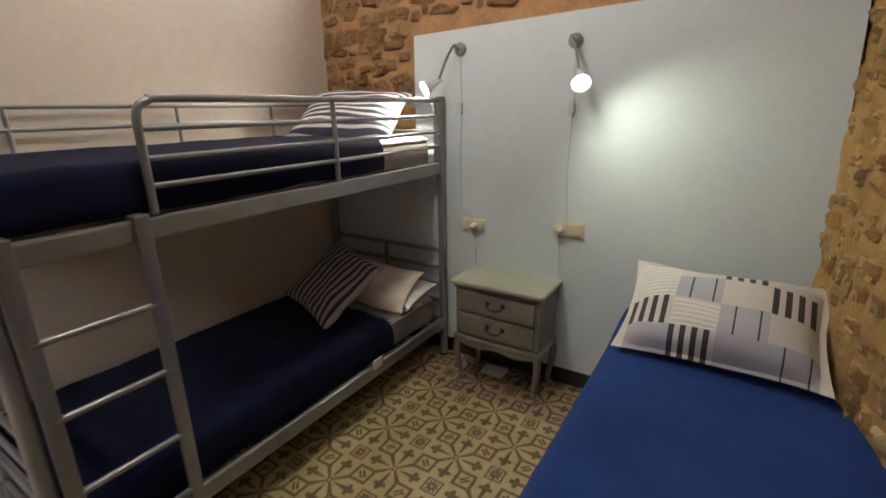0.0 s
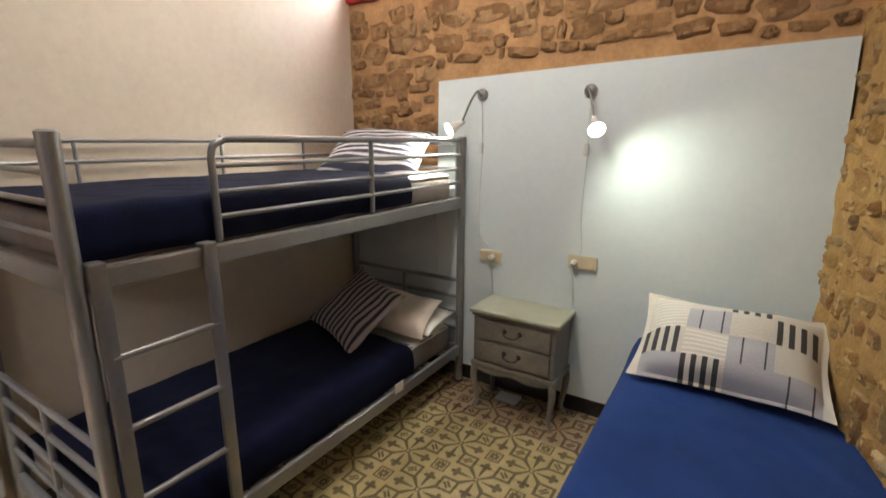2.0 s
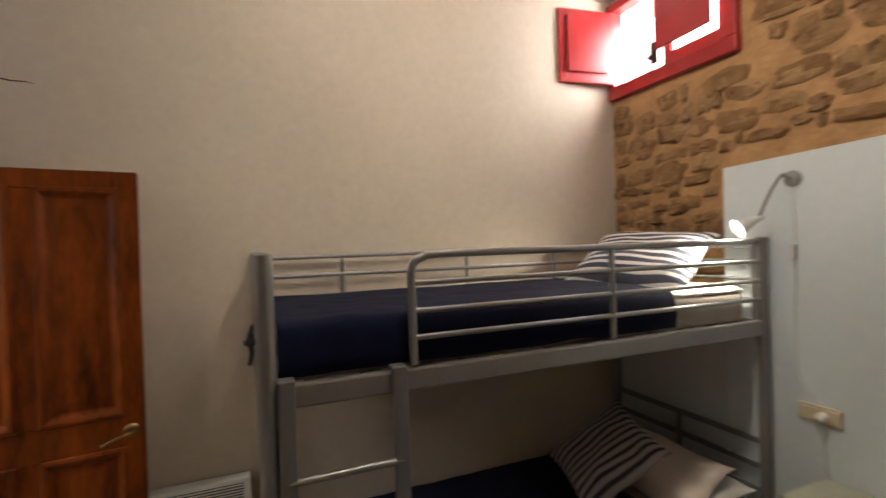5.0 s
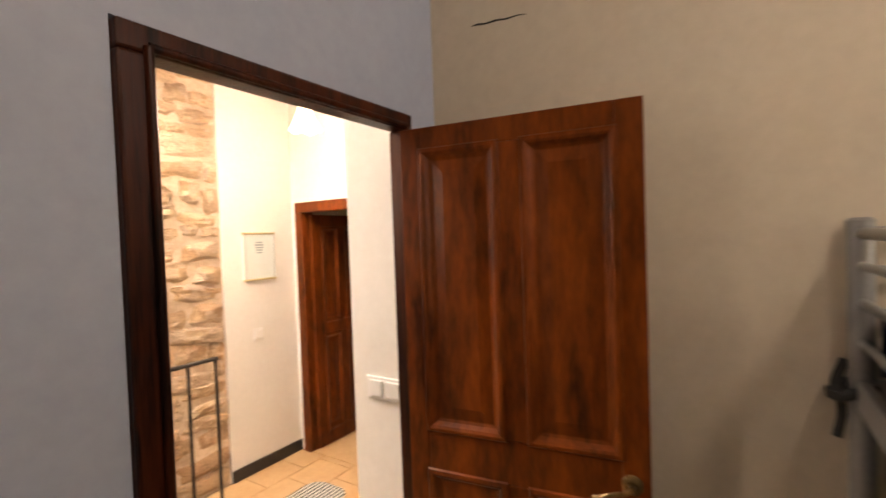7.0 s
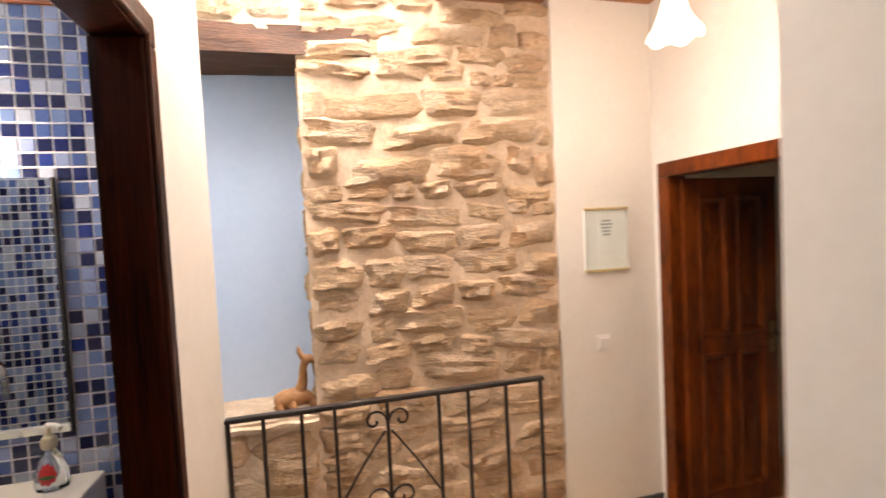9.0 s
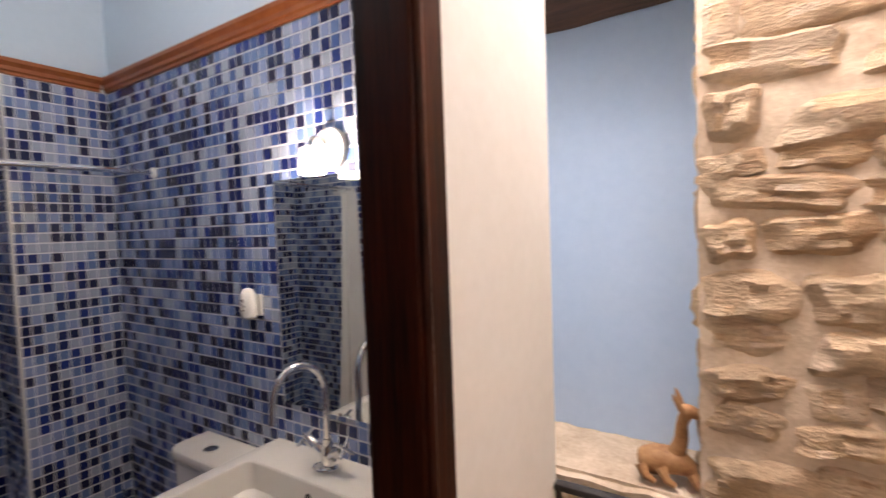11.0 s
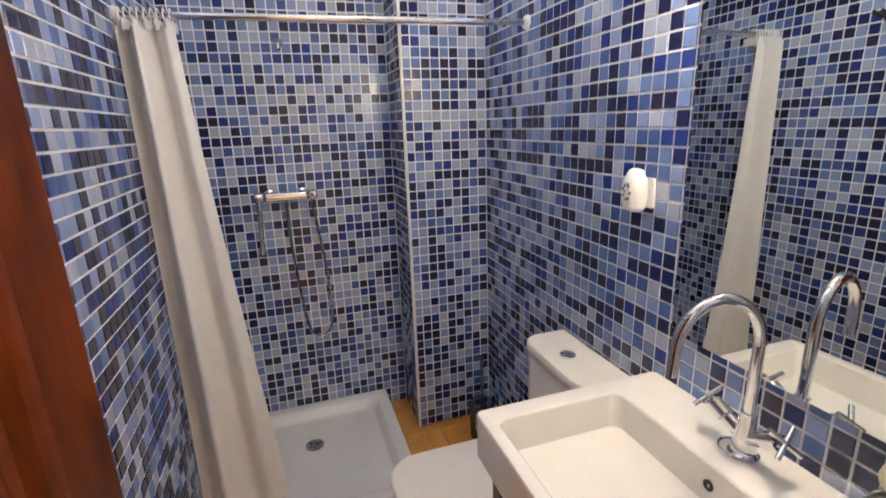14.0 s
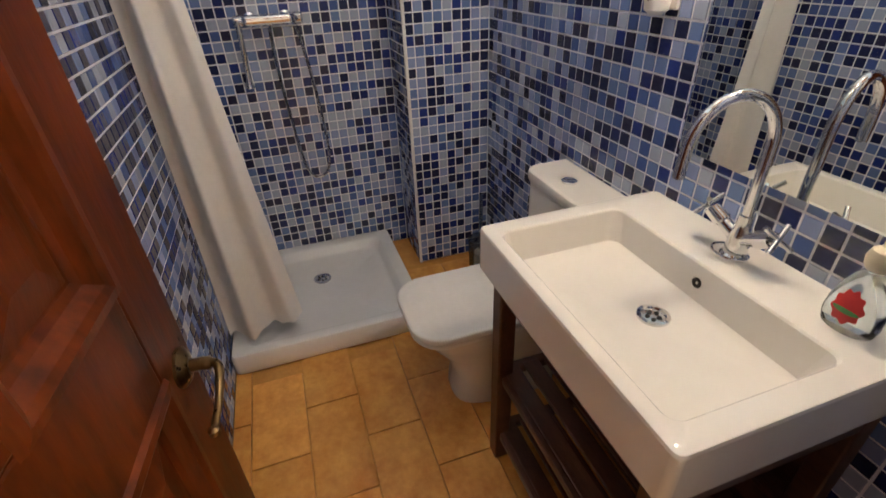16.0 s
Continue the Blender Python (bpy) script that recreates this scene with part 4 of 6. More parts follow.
# ---- bedroom things ----
def bunk_bed():
    xe, xw, ys, yn = -1.97, -2.855, 0.075, 2.085
    b = thing("bunk_bed", ((xe + xw) / 2, (ys + yn) / 2, 0), "silver-grey tubular steel bunk bed with a hooked ladder", "bunk bed")
    for x in (xe, xw):
        for y in (ys, yn):
            p = part("post", tube([(x, y, 0.012), (x, y, 1.585)], 0.025, 16), steel_grey, b)
            part("cap", lathe([(0.026, 0), (0.026, 0.006), (0.018, 0.012)], (x, y, 1.583), 16), steel_grey, p)
            part("foot", lathe([(0.028, 0), (0.028, 0.015)], (x, y, 0), 16), black_plastic, p, "black rubber foot")
    for z, name in ((1.203, "upper_side_rail"), (0.23, "lower_side_rail")):
        for x in (xe, xw):
            part(name, box(x - 0.014, x + 0.014, ys + 0.02, yn - 0.02, z - 0.034, z + 0.034, 0.008), steel_grey, b)
        for y in (ys, yn):
            part(name.replace("side", "end"), box(xw + 0.02, xe - 0.02, y - 0.014, y + 0.014, z - 0.034, z + 0.034, 0.008), steel_grey, b)
    # guard along the open side, with a bent corner over the ladder
    top = 1.575
    part("guard_hoop", tube(curve([(xe, 0.49, 1.245), (xe, 0.49, 1.42), (xe, 0.493, 1.535), (xe, 0.53, 1.568), (xe, 0.6, top), (xe, 1.2, top), (xe, yn - 0.02, top)], 6), 0.0125, 12), steel_grey, b)
    for z in (1.49, 1.405, 1.325):
        part("guard_bar", tube([(xe, 0.5, z), (xe, yn, z)], 0.009), steel_grey, b)
    part("guard_upright", tube([(xe, 1.26, 1.24), (xe, 1.26, top)], 0.011), steel_grey, b)
    part("guard_upright", tube([(xe, yn - 0.055, 1.24), (xe, yn - 0.055, top)], 0.011), steel_grey, b)
    for z in (1.565, 1.48, 1.385):
        part("guard_bar", tube([(xw, ys, z), (xw, yn, z)], 0.0095), steel_grey, b)
    for y in (0.45, 1.1, 1.65):
        part("guard_upright", tube([(xw, y, 1.24), (xw, y, 1.565)], 0.009), steel_grey, b)
    # ends: bars over the upper bunk and a low grille
    for y in (ys, yn):
        part("end_bar", tube([(xw, y, 1.56), (xe, y, 1.56)], 0.0125), steel_grey, b)
        for z in (1.49, 1.41, 1.32):
            part("end_bar", tube([(xw, y, z), (xe, y, z)], 0.009), steel_grey, b)
        for z in (0.7, 0.59, 0.48, 0.37):
            part("end_bar", box(xw, xe, y - 0.007, y + 0.007, z - 0.013, z + 0.013, 0.004), steel_grey, b)
        part("end_upright", box((xw + xe) / 2 - 0.01, (xw + xe) / 2 + 0.01, y - 0.009, y + 0.009, 0.25, 0.71, 0.003), steel_grey, b)
    # ladder hooked over the side rail
    lad = part("ladder_rail", box(-1.956, -1.938, 0.1, 0.145, 0.2, 1.246, 0.006), steel_grey, b)
    part("ladder_rail", box(-1.956, -1.938, 0.415, 0.46, 0.2, 1.246, 0.006), steel_grey, b)
    for y in (0.1, 0.415):
        part("ladder_hook", box(-1.99, -1.938, y, y + 0.045, 1.238, 1.251, 0.004), steel_grey, b)
    for z in (0.975, 0.75, 0.51, 0.29):
        part("ladder_rung", tube([(-1.947, 0.125, z), (-1.947, 0.44, z)], 0.011, 12), steel_grey, b)
    # slats under each mattress
    for z in (1.205, 0.225):
        for i in range(11):
            y = ys + 0.14 + i * 0.175
            part("slat", box(xw + 0.015, xe - 0.015, y - 0.03, y + 0.03, z - 0.008, z + 0.006, 0.002), taupe_cloth, b)
    part("size_tag", box(-1.956, -1.95, 1.38, 1.45, 0.245, 0.3, 0.002), white_plastic, b, "white cloth tag")


bunk_bed()


def mattress(z0, z1, label):
    solid("mattress", box(-2.83, -2.02, 0.115, 2.05, z0, z1, 0.03, seg=3), taupe_cloth, label, "mattress")


def blanket(z_top, z_hem, y0, y1, label, seed, w0=-2.84, w1=-1.995, droop=0.02):
    """A thick blanket over a mattress: over the top, down both long sides, with a soft uneven hem."""
    def fn(u, v):
        y = y0 + (y1 - y0) * v
        s = u * 2 - 1
        wrinkle = 0.006 * noise.noise(Vector((s * 3, y * 4, seed))) + 0.004 * noise.noise(Vector((s * 9, y * 11, seed)))
        half, r = (w1 - w0) / 2, 0.05
        side = 1 if s > 0 else -1
        k = abs(s)
        hem = z_hem + 0.012 * noise.noise(Vector((y * 5, s, seed + 4)))
        if k < 0.62:
            x, z = half - r, z_top
            return Vector(((w0 + w1) / 2 + s / 0.62 * x, y + 0.02 * noise.noise(Vector((s * 2, 0, seed))) * (v > 0.9), z + wrinkle))
        if k < 0.8:
            a = (k - 0.62) / 0.18 * math.pi / 2
            return Vector(((w0 + w1) / 2 + side * (half - r + r * math.sin(a)), y, z_top - r + r * math.cos(a) + wrinkle))
        d = (k - 0.8) / 0.2
        bulge = 0.01 * math.sin(math.pi * d) + 0.008 * noise.noise(Vector((y * 6, d * 2, seed))) * d
        return Vector(((w0 + w1) / 2 + side * (half + bulge), y, z_top - r - (z_top - r - hem) * d + wrinkle * (1 - d)))
    bm = sheet(fn, 44, 60, 0.008)
    return solid("blanket", bm, navy, label, "blanket")


mattress(1.222, 1.36, "thin taupe mattress on the upper bunk")
mattress(0.24, 0.395, "thin taupe mattress on the lower bunk")


def fringe(b, y, z, x0, x1, seed):
    r = random.Random(seed)
    bm = bmesh.new()
    x = x0
    while x < x1:
        tube([(x, y - 0.004, z), (x + r.uniform(-0.004, 0.004), y + 0.018, z + 0.002), (x + r.uniform(-0.008, 0.008), y + r.uniform(0.028, 0.042), z - 0.006)], 0.0022, 4, bm)
        x += r.uniform(0.008, 0.014)
    part("fringe", bm, navy, b, "knotted navy fringe")


up = blanket(1.398, 1.245, 0.105, 1.6, "navy wool blanket on the upper bunk", 1.0)
fringe(up, 1.6, 1.394, -2.8, -2.03, 3)
low = blanket(0.425, 0.262, 0.105, 1.6, "navy wool blanket on the lower bunk", 5.0)
fringe(low, 1.6, 0.42, -2.8, -2.03, 4)
solid("bed_sheet", sheet(lambda u, v: Vector((-2.83 + 0.805 * u, 1.5 + 0.54 * v, 1.383 + 0.012 * abs(noise.noise(Vector((u * 5, v * 6, 2)))) - 0.02 * (2 * u - 1) ** 10)), 24, 20, 0.01), linen, "crumpled white sheet on the upper bunk", "sheet")
solid("bed_sheet", sheet(lambda u, v: Vector((-2.83 + 0.805 * u, 1.45 + 0.59 * v, 0.404 + 0.02 * abs(noise.noise(Vector((u * 5, v * 6, 7)))) - 0.02 * (2 * u - 1) ** 10)), 24, 20, 0.012), linen, "rumpled white sheet on the lower bunk", "sheet")
cushion("pillow", 0.66, 0.42, 0.16, pose(-2.42, 1.84, 1.5, 35, 0, 12), stripe_light, "white pillow with thin navy stripes on the upper bunk", "pillow", seed=2)
cushion("pillow", 0.44, 0.46, 0.12, pose(-2.37, 1.55, 0.6, 40, 0, 2) @ pose(0, 0, 0, 0, 0, -20), stripe_dark, "dark pillow with pale stripes on the lower bunk", "pillow", seed=5)
cushion("pillow", 0.5, 0.34, 0.12, pose(-2.24, 1.76, 0.545, 24, 6, 12), beige_cloth, "plain beige pillow on the lower bunk", "pillow", seed=9)
cushion("pillow", 0.56, 0.34, 0.14, pose(-2.26, 1.87, 0.462, 6, 0, 4), linen, "flat white pillow on the lower bunk", "pillow", seed=12)


def strap():
    bm = tube(curve([(-2.885, 0.05, 1.27), (-2.862, 0.03, 1.22), (-2.845, 0.035, 1.19), (-2.86, 0.04, 1.15), (-2.85, 0.03, 1.1)], 6), 0.01, 8)
    tube(curve([(-2.862, 0.105, 1.22), (-2.83, 0.075, 1.215), (-2.835, 0.035, 1.2), (-2.862, 0.04, 1.22), (-2.89, 0.07, 1.22)], 6), 0.012, 8, bm)
    lathe([(0.004, -0.02), (0.024, -0.01), (0.026, 0.01), (0.006, 0.022)], (-2.85, 0.035, 1.2), 12, bm)
    solid("strap", bm, black_plastic, "black strap knotted round the bunk's post", "strap")


strap()


def nightstand():
    x0, x1, y0, y1 = -1.748, -1.238, 1.84, 2.11
    n = thing("nightstand", ((x0 + x1) / 2, (y0 + y1) / 2, 0), "old grey-painted nightstand with two drawers and curved legs", "nightstand")
    part("tabletop", box(x0 - 0.012, x1 + 0.012, y0 - 0.015, y1 + 0.005, 0.588, 0.612, 0.008, seg=3), top_wood, n, "sage green worn top")
    part("top_moulding", box(x0 + 0.002, x1 - 0.002, y0, y1, 0.57, 0.588, 0.005), grey_wood, n)
    part("body", box(x0 + 0.01, x1 - 0.01, y0 + 0.014, y1, 0.3, 0.57, 0.004), grey_wood, n)
    part("apron", box(x0 - 0.004, x1 + 0.004, y0, y1, 0.268, 0.3, 0.01, seg=3), grey_wood, n)
    bm = bmesh.new()
    prev = None
    for i in range(25):
        u = i / 24
        z = 0.262 - 0.03 * math.sin(math.pi * u) ** 0.5 + 0.022 * math.exp(-((u - 0.5) / 0.16) ** 2)
        x = x0 + 0.03 + u * (x1 - x0 - 0.06)
        row = [bm.verts.new((x, y, zz)) for y, zz in ((y0 + 0.006, 0.272), (y0 + 0.006, z), (y0 + 0.02, z), (y0 + 0.02, 0.272))]
        if prev:
            for k in range(4):
                bm.faces.new((prev[k], row[k], row[(k + 1) % 4], prev[(k + 1) % 4]))
        prev = row
    part("scalloped_apron", bm, grey_wood, n)
    for z0, z1 in ((0.315, 0.43), (0.445, 0.56)):
        d = part("drawer", box(x0 + 0.035, x1 - 0.035, y0, y0 + 0.03, z0, z1, 0.006), grey_wood, n)
        zc = (z0 + z1) / 2 + 0.012
        xc = (x0 + x1) / 2
        bm = tube(curve([(xc - 0.045, y0 - 0.002, zc), (xc - 0.045, y0 - 0.018, zc - 0.004), (xc - 0.03, y0 - 0.022, zc - 0.02), (xc, y0 - 0.024, zc - 0.024), (xc + 0.03, y0 - 0.022, zc - 0.02), (xc + 0.045, y0 - 0.018, zc - 0.004), (xc + 0.045, y0 - 0.002, zc)], 5), 0.004, 8)
        for s in (-1, 1):
            lathe([(0.014, 0), (0.011, -0.004), (0.006, -0.007)], (xc + s * 0.045, y0, zc), 12, bm, "y")
        part("drawer_pull", bm, iron, d, "dark iron bail pull")
    for x, sx in ((x0 + 0.025, -1), (x1 - 0.025, 1)):
        for y, sy in ((y0 + 0.025, -1), (y1 - 0.025, 1)):
            pts = curve([(x, y, 0.285), (x + 0.012 * sx, y + 0.012 * sy, 0.22), (x + 0.004 * sx, y + 0.004 * sy, 0.13), (x - 0.006 * sx, y - 0.004 * sy, 0.05), (x + 0.012 * sx, y + 0.012 * sy, 0.008), (x + 0.016 * sx, y + 0.016 * sy, 0.0)], 5)
            rr = [0.024 - 0.013 * min(1, i / (len(pts) * 0.75)) for i in range(len(pts))]
            rr[-6:] = [0.011, 0.011, 0.012, 0.014, 0.015, 0.014]
            part("leg", tube(pts, rr, 10), grey_wood, n)
    n.scale.z = 1.045
    solid("floor_paper", box(-1.66, -1.52, 2.0, 2.1, 0.0, 0.014, 0.003), white_plastic, "small white folded paper on the floor", "paper")


nightstand()


def bedside_lamp(base, tip, aim, label):
    bx, by, bz = base
    b = thing("wall_lamp", base, label, "wall lamp", "bedside wall lamps")
    part("wall_plate", lathe([(0.034, 0.0), (0.034, -0.008), (0.028, -0.016), (0.012, -0.02)], base, 24, axis="y"), steel_grey, b)
    t = Vector(tip)
    d = (Vector(aim) - t).normalized()
    top = t - d * 0.085
    mid = Vector(base).lerp(top, 0.5) + Vector((0.0, -0.03, 0.03))
    part("gooseneck", tube(curve([base, (bx, by - 0.05, bz + 0.005), (bx, by - 0.075, bz + 0.012), mid, top], 8), 0.0065, 10), steel_grey, b, "silver gooseneck arm")
    q = d.to_track_quat("Z", "Y").to_matrix().to_4x4()
    bm = lathe([(0.012, -0.02), (0.014, 0.0), (0.018, 0.03), (0.027, 0.06), (0.042, 0.092), (0.0435, 0.094), (0.041, 0.092), (0.026, 0.06), (0.016, 0.03), (0.004, 0.02)], (0, 0, 0), 28)
    bm.transform(Matrix.Translation(top) @ q)
    shade = part("shade", bm, white_metal, b, "white conical shade")
    bm = lathe([(0.004, 0.04), (0.018, 0.06), (0.036, 0.083), (0.02, 0.09), (0.002, 0.092)], (0, 0, 0), 24)
    bm.transform(Matrix.Translation(top) @ q)
    bulb = part("bulb", bm, bulb_glow, shade, "lit white bulb")
    bulb.visible_shadow = False
    shade.visible_shadow = True
    return b


la = bedside_lamp((-1.85, 2.113, 1.83), (-1.985, 1.97, 1.635), (-2.085, 1.8, 1.54), "lit silver gooseneck lamp on the wall above the bunk")
lb = bedside_lamp((-1.232, 2.113, 1.822), (-1.145, 1.94, 1.63), (-1.075, 1.8, 1.52), "lit silver gooseneck lamp on the wall over the nightstand")
for b, x, zs, xs in ((la, -1.85, 0.905, -1.76), (lb, -1.232, 0.93, -1.235)):
    bm = tube(curve([(x, 2.108, 1.81), (x + 0.004, 2.11, 1.5), (x - 0.004, 2.11, 1.2), (x + 0.01, 2.11, 1.0), (xs, 2.106, zs + 0.02), (xs, 2.095, zs - 0.02)], 8), 0.003, 6)
    part("cord", bm, cord_white, b, "thin white cord down the wall")
    part("cord_switch", box(x - 0.013, x + 0.013, 2.092, 2.112, 1.5, 1.56, 0.006), cord_white, b)


def socket_plate(x0, x1, z0, z1, label):
    s = thing("wall_socket", ((x0 + x1) / 2, 2.115, z0), label, "socket", "bedside sockets")
    part("plate", box(x0, x1, 2.1, 2.115, z0, z1, 0.004), cream_plastic, s)
    for i in (0.27, 0.73):
        x = x0 + (x1 - x0) * i
        part("insert", box(x - 0.03, x + 0.03, 2.096, 2.101, z0 + 0.01, z1 - 0.01, 0.003), cream_plastic, s)
    x = x0 + (x1 - x0) * (0.62 if x0 < -1.5 else 0.25)
    part("plug", tube([(x, 2.1, (z0 + z1) / 2), (x, 2.07, (z0 + z1) / 2), (x, 2.062, (z0 + z1) / 2 - 0.008)], [0.018, 0.016, 0.01], 12), white_plastic, s, "white plug")
    part("plug_cord", tube(curve([(x, 2.066, (z0 + z1) / 2 - 0.004), (x - 0.004, 2.06, (z0 + z1) / 2 - 0.04), (x - 0.002, 2.095, z0 - 0.06), (x, 2.108, z0 - 0.22)], 6), 0.003, 6), cord_white, s)


socket_plate(-1.842, -1.695, 0.85, 0.92, "cream double wall socket with a white plug beside the bunk")
socket_plate(-1.29, -1.13, 0.885, 0.96, "cream double wall socket with a white plug over the nightstand")


def single_bed():
    b = thing("single_bed", (-0.45, 1.2, 0), "single bed against the stone wall", "bed")
    part("base", box(-0.87, -0.13, 0.2, 2.1, 0.12, 0.3, 0.012), taupe_cloth, b)
    for x in (-0.82, -0.18):
        for y in (0.26, 2.04):
            part("leg", lathe([(0.026, 0.0), (0.022, 0.13)], (x, y, 0), 14), steel_grey, b)
    part("mattress", box(-0.88, -0.12, 0.19, 2.105, 0.3, 0.53, 0.045, seg=3), linen, b, "white mattress")


single_bed()


def big_blanket():
    y0, y1 = 0.13, 2.1
    def fn(u, v):
        y = y0 + (y1 - y0) * v
        s = u * 2 - 1
        wr = 0.007 * noise.noise(Vector((s * 3, y * 3, 3))) + 0.003 * noise.noise(Vector((s * 9, y * 9, 3)))
        head = 0.1 * math.exp(-((y - 2.0) / 0.17) ** 2)
        if s > -0.45:
            right = min(0.0, east_x(y) - 0.004)
            x = -0.885 + (s + 0.45) / 1.45 * (0.885 + right)
            r = max(0, 1 - (x + 0.885) / 0.07)
            return Vector((x, y, 0.545 + wr + head * 0.6 - 0.03 * r * r + 0.0))
        k = (-0.45 - s) / 0.55
        fold = 0.018 * noise.noise(Vector((y * 3.5, k * 1.2, 9))) * k
        return Vector((-0.893 - 0.055 * k - fold, y + 0.015 * k * noise.noise(Vector((y * 2, 5, 1))), 0.512 + head * 0.4 * (1 - k) - (0.4 + 0.02 * noise.noise(Vector((y * 4, 2, 2)))) * k))
    bm = sheet(fn, 60, 80, 0.008)
    # the foot end hangs down as well
    def foot(u, v):
        x = -0.935 + 0.93 * u
        return Vector((x, 0.128 - 0.03 * v + 0.012 * noise.noise(Vector((x * 5, v, 4))) * v, 0.52 - 0.42 * v))
    merge(bm, sheet(foot, 30, 12, 0.008))
    solid("bedspread", bm, royal, "royal blue bedspread hanging over the side of the single bed", "bedspread")


big_blanket()
cushion("pillow", 0.73, 0.48, 0.2, pose(-0.49, 1.83, 0.705, 33, -1, -2), patchwork, "large patchwork pillow in cream, grey and black, leaning on the wall", "pillow", rim=0.1, seed=20)


def heater():
    h = thing("heater", (-2.85, -0.17, 0.2), "white electric panel heater on the wall", "heater")
    y0, y1 = -0.37, 0.02
    part("casing", box(XW + 0.012, XW + 0.075, y0, y1, 0.2, 0.63, 0.008), white_metal, h)
    part("back_plate", box(XW + 0.001, XW + 0.012, y0 + 0.05, y1 - 0.05, 0.25, 0.58, 0.002), white_metal, h)
    g = part("grille", box(XW + 0.074, XW + 0.077, y0 + 0.03, y1 - 0.03, 0.535, 0.61, 0.001), black_plastic, h, "dark grille opening")
    for i in range(6):
        z = 0.541 + i * 0.012
        part("louvre", box(XW + 0.075, XW + 0.082, y0 + 0.03, y1 - 0.03, z, z + 0.006, 0.002), white_metal, g)


heater()


# unseen ceiling fixtures, added to go with the two overhead fill bulbs
def unseen_ceiling_light(x, y, z, label):
    c = thing("unseen_ceiling_light", (x, y, z), label, "ceiling light", "ceiling lights")
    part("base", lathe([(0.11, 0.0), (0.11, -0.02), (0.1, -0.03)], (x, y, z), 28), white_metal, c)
    d = part("diffuser", lathe([(0.15, -0.03), (0.16, -0.06), (0.13, -0.11), (0.07, -0.14), (0.004, -0.15)], (x, y, z), 28), shade_glow, c, "lit opal glass diffuser of the added fixture")
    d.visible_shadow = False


unseen_ceiling_light(-1.6, 0.75, ZC, "unseen lit opal light added to the bedroom ceiling as fill")
unseen_ceiling_light(-0.75, -1.85, 3.0, "unseen lit opal light added to the bathroom ceiling as fill")


# ---- landing things ----
def railing():
    r = thing("stair_railing", (-2.4, -2.59, 0), "black wrought-iron stair railing with scrolls", "railing")
    part("handrail", box(-2.985, -1.776, -2.605, -2.575, 0.95, 0.968, 0.004), iron, r)
    part("bottom_rail", box(-2.985, -1.776, -2.598, -2.582, 0.08, 0.094, 0.003), iron, r)
    for x in (-1.785, -1.9, -2.03, -2.147, -2.34, -2.54, -2.66, -2.82, -2.972):
        part("baluster", box(x - 0.0065, x + 0.0065, -2.5965, -2.5835, 0.0, 0.952, 0.002), iron, r)

    def scroll(cx, cz, s, turn, size):
        pts = []
        for i in range(34):
            a = i / 33 * 2.1 * math.pi
            rad = size * (0.12 + 0.88 * (1 - i / 33))
            pts.append((cx + s * rad * math.cos(a), -2.59, cz + turn * rad * math.sin(a)))
        return tube(pts, 0.0048, 6)

    for s in (1, -1):
        part("scroll", scroll(-2.34 + s * 0.05, 0.88, -s, 1, 0.045), iron, r)
        part("scroll", scroll(-2.34 + s * 0.08, 0.5, -s, -1, 0.075), iron, r)
        part("scroll", scroll(-2.34 + s * 0.055, 0.58, -s, 1, 0.05), iron, r)
        part("brace", tube(curve([(-2.34 + s * 0.012, -2.59, 0.84), (-2.34 + s * 0.1, -2.59, 0.72), (-2.34 + s * 0.19, -2.59, 0.58)], 6), 0.0048, 6), iron, r)
        part("brace", tube(curve([(-2.34 + s * 0.012, -2.59, 0.16), (-2.34 + s * 0.1, -2.59, 0.28), (-2.34 + s * 0.19, -2.59, 0.42)], 6), 0.0048, 6), iron, r)


railing()


def pendant():
    c = (-3.4, -2.28, 2.235)
    p = thing("pendant_lamp", (c[0], c[1], 2.72), "lit frosted glass pendant lamp with a tulip shade", "pendant lamp")
    part("canopy", lathe([(0.045, 0.0), (0.04, -0.02), (0.012, -0.03)], (c[0], c[1], 2.72), 20), brass, p)
    part("stem", tube([(c[0], c[1], 2.7), (c[0], c[1], 2.385)], 0.006), brass, p)
    bm = lathe([(0.02, 0.155), (0.03, 0.15), (0.042, 0.11), (0.058, 0.065), (0.082, 0.02), (0.094, 0.0), (0.091, 0.0), (0.08, 0.022), (0.054, 0.065), (0.038, 0.11), (0.026, 0.145), (0.016, 0.15)], c, 32)
    for v in bm.verts:
        if v.co.z < 2.285:
            a = math.atan2(v.co.y - c[1], v.co.x - c[0])
            v.co.z += 0.012 * math.cos(6 * a) * (2.285 - v.co.z) / 0.06
    shade = part("shade", bm, shade_glow, p, "lit frosted glass shade")
    shade.visible_shadow = False


pendant()


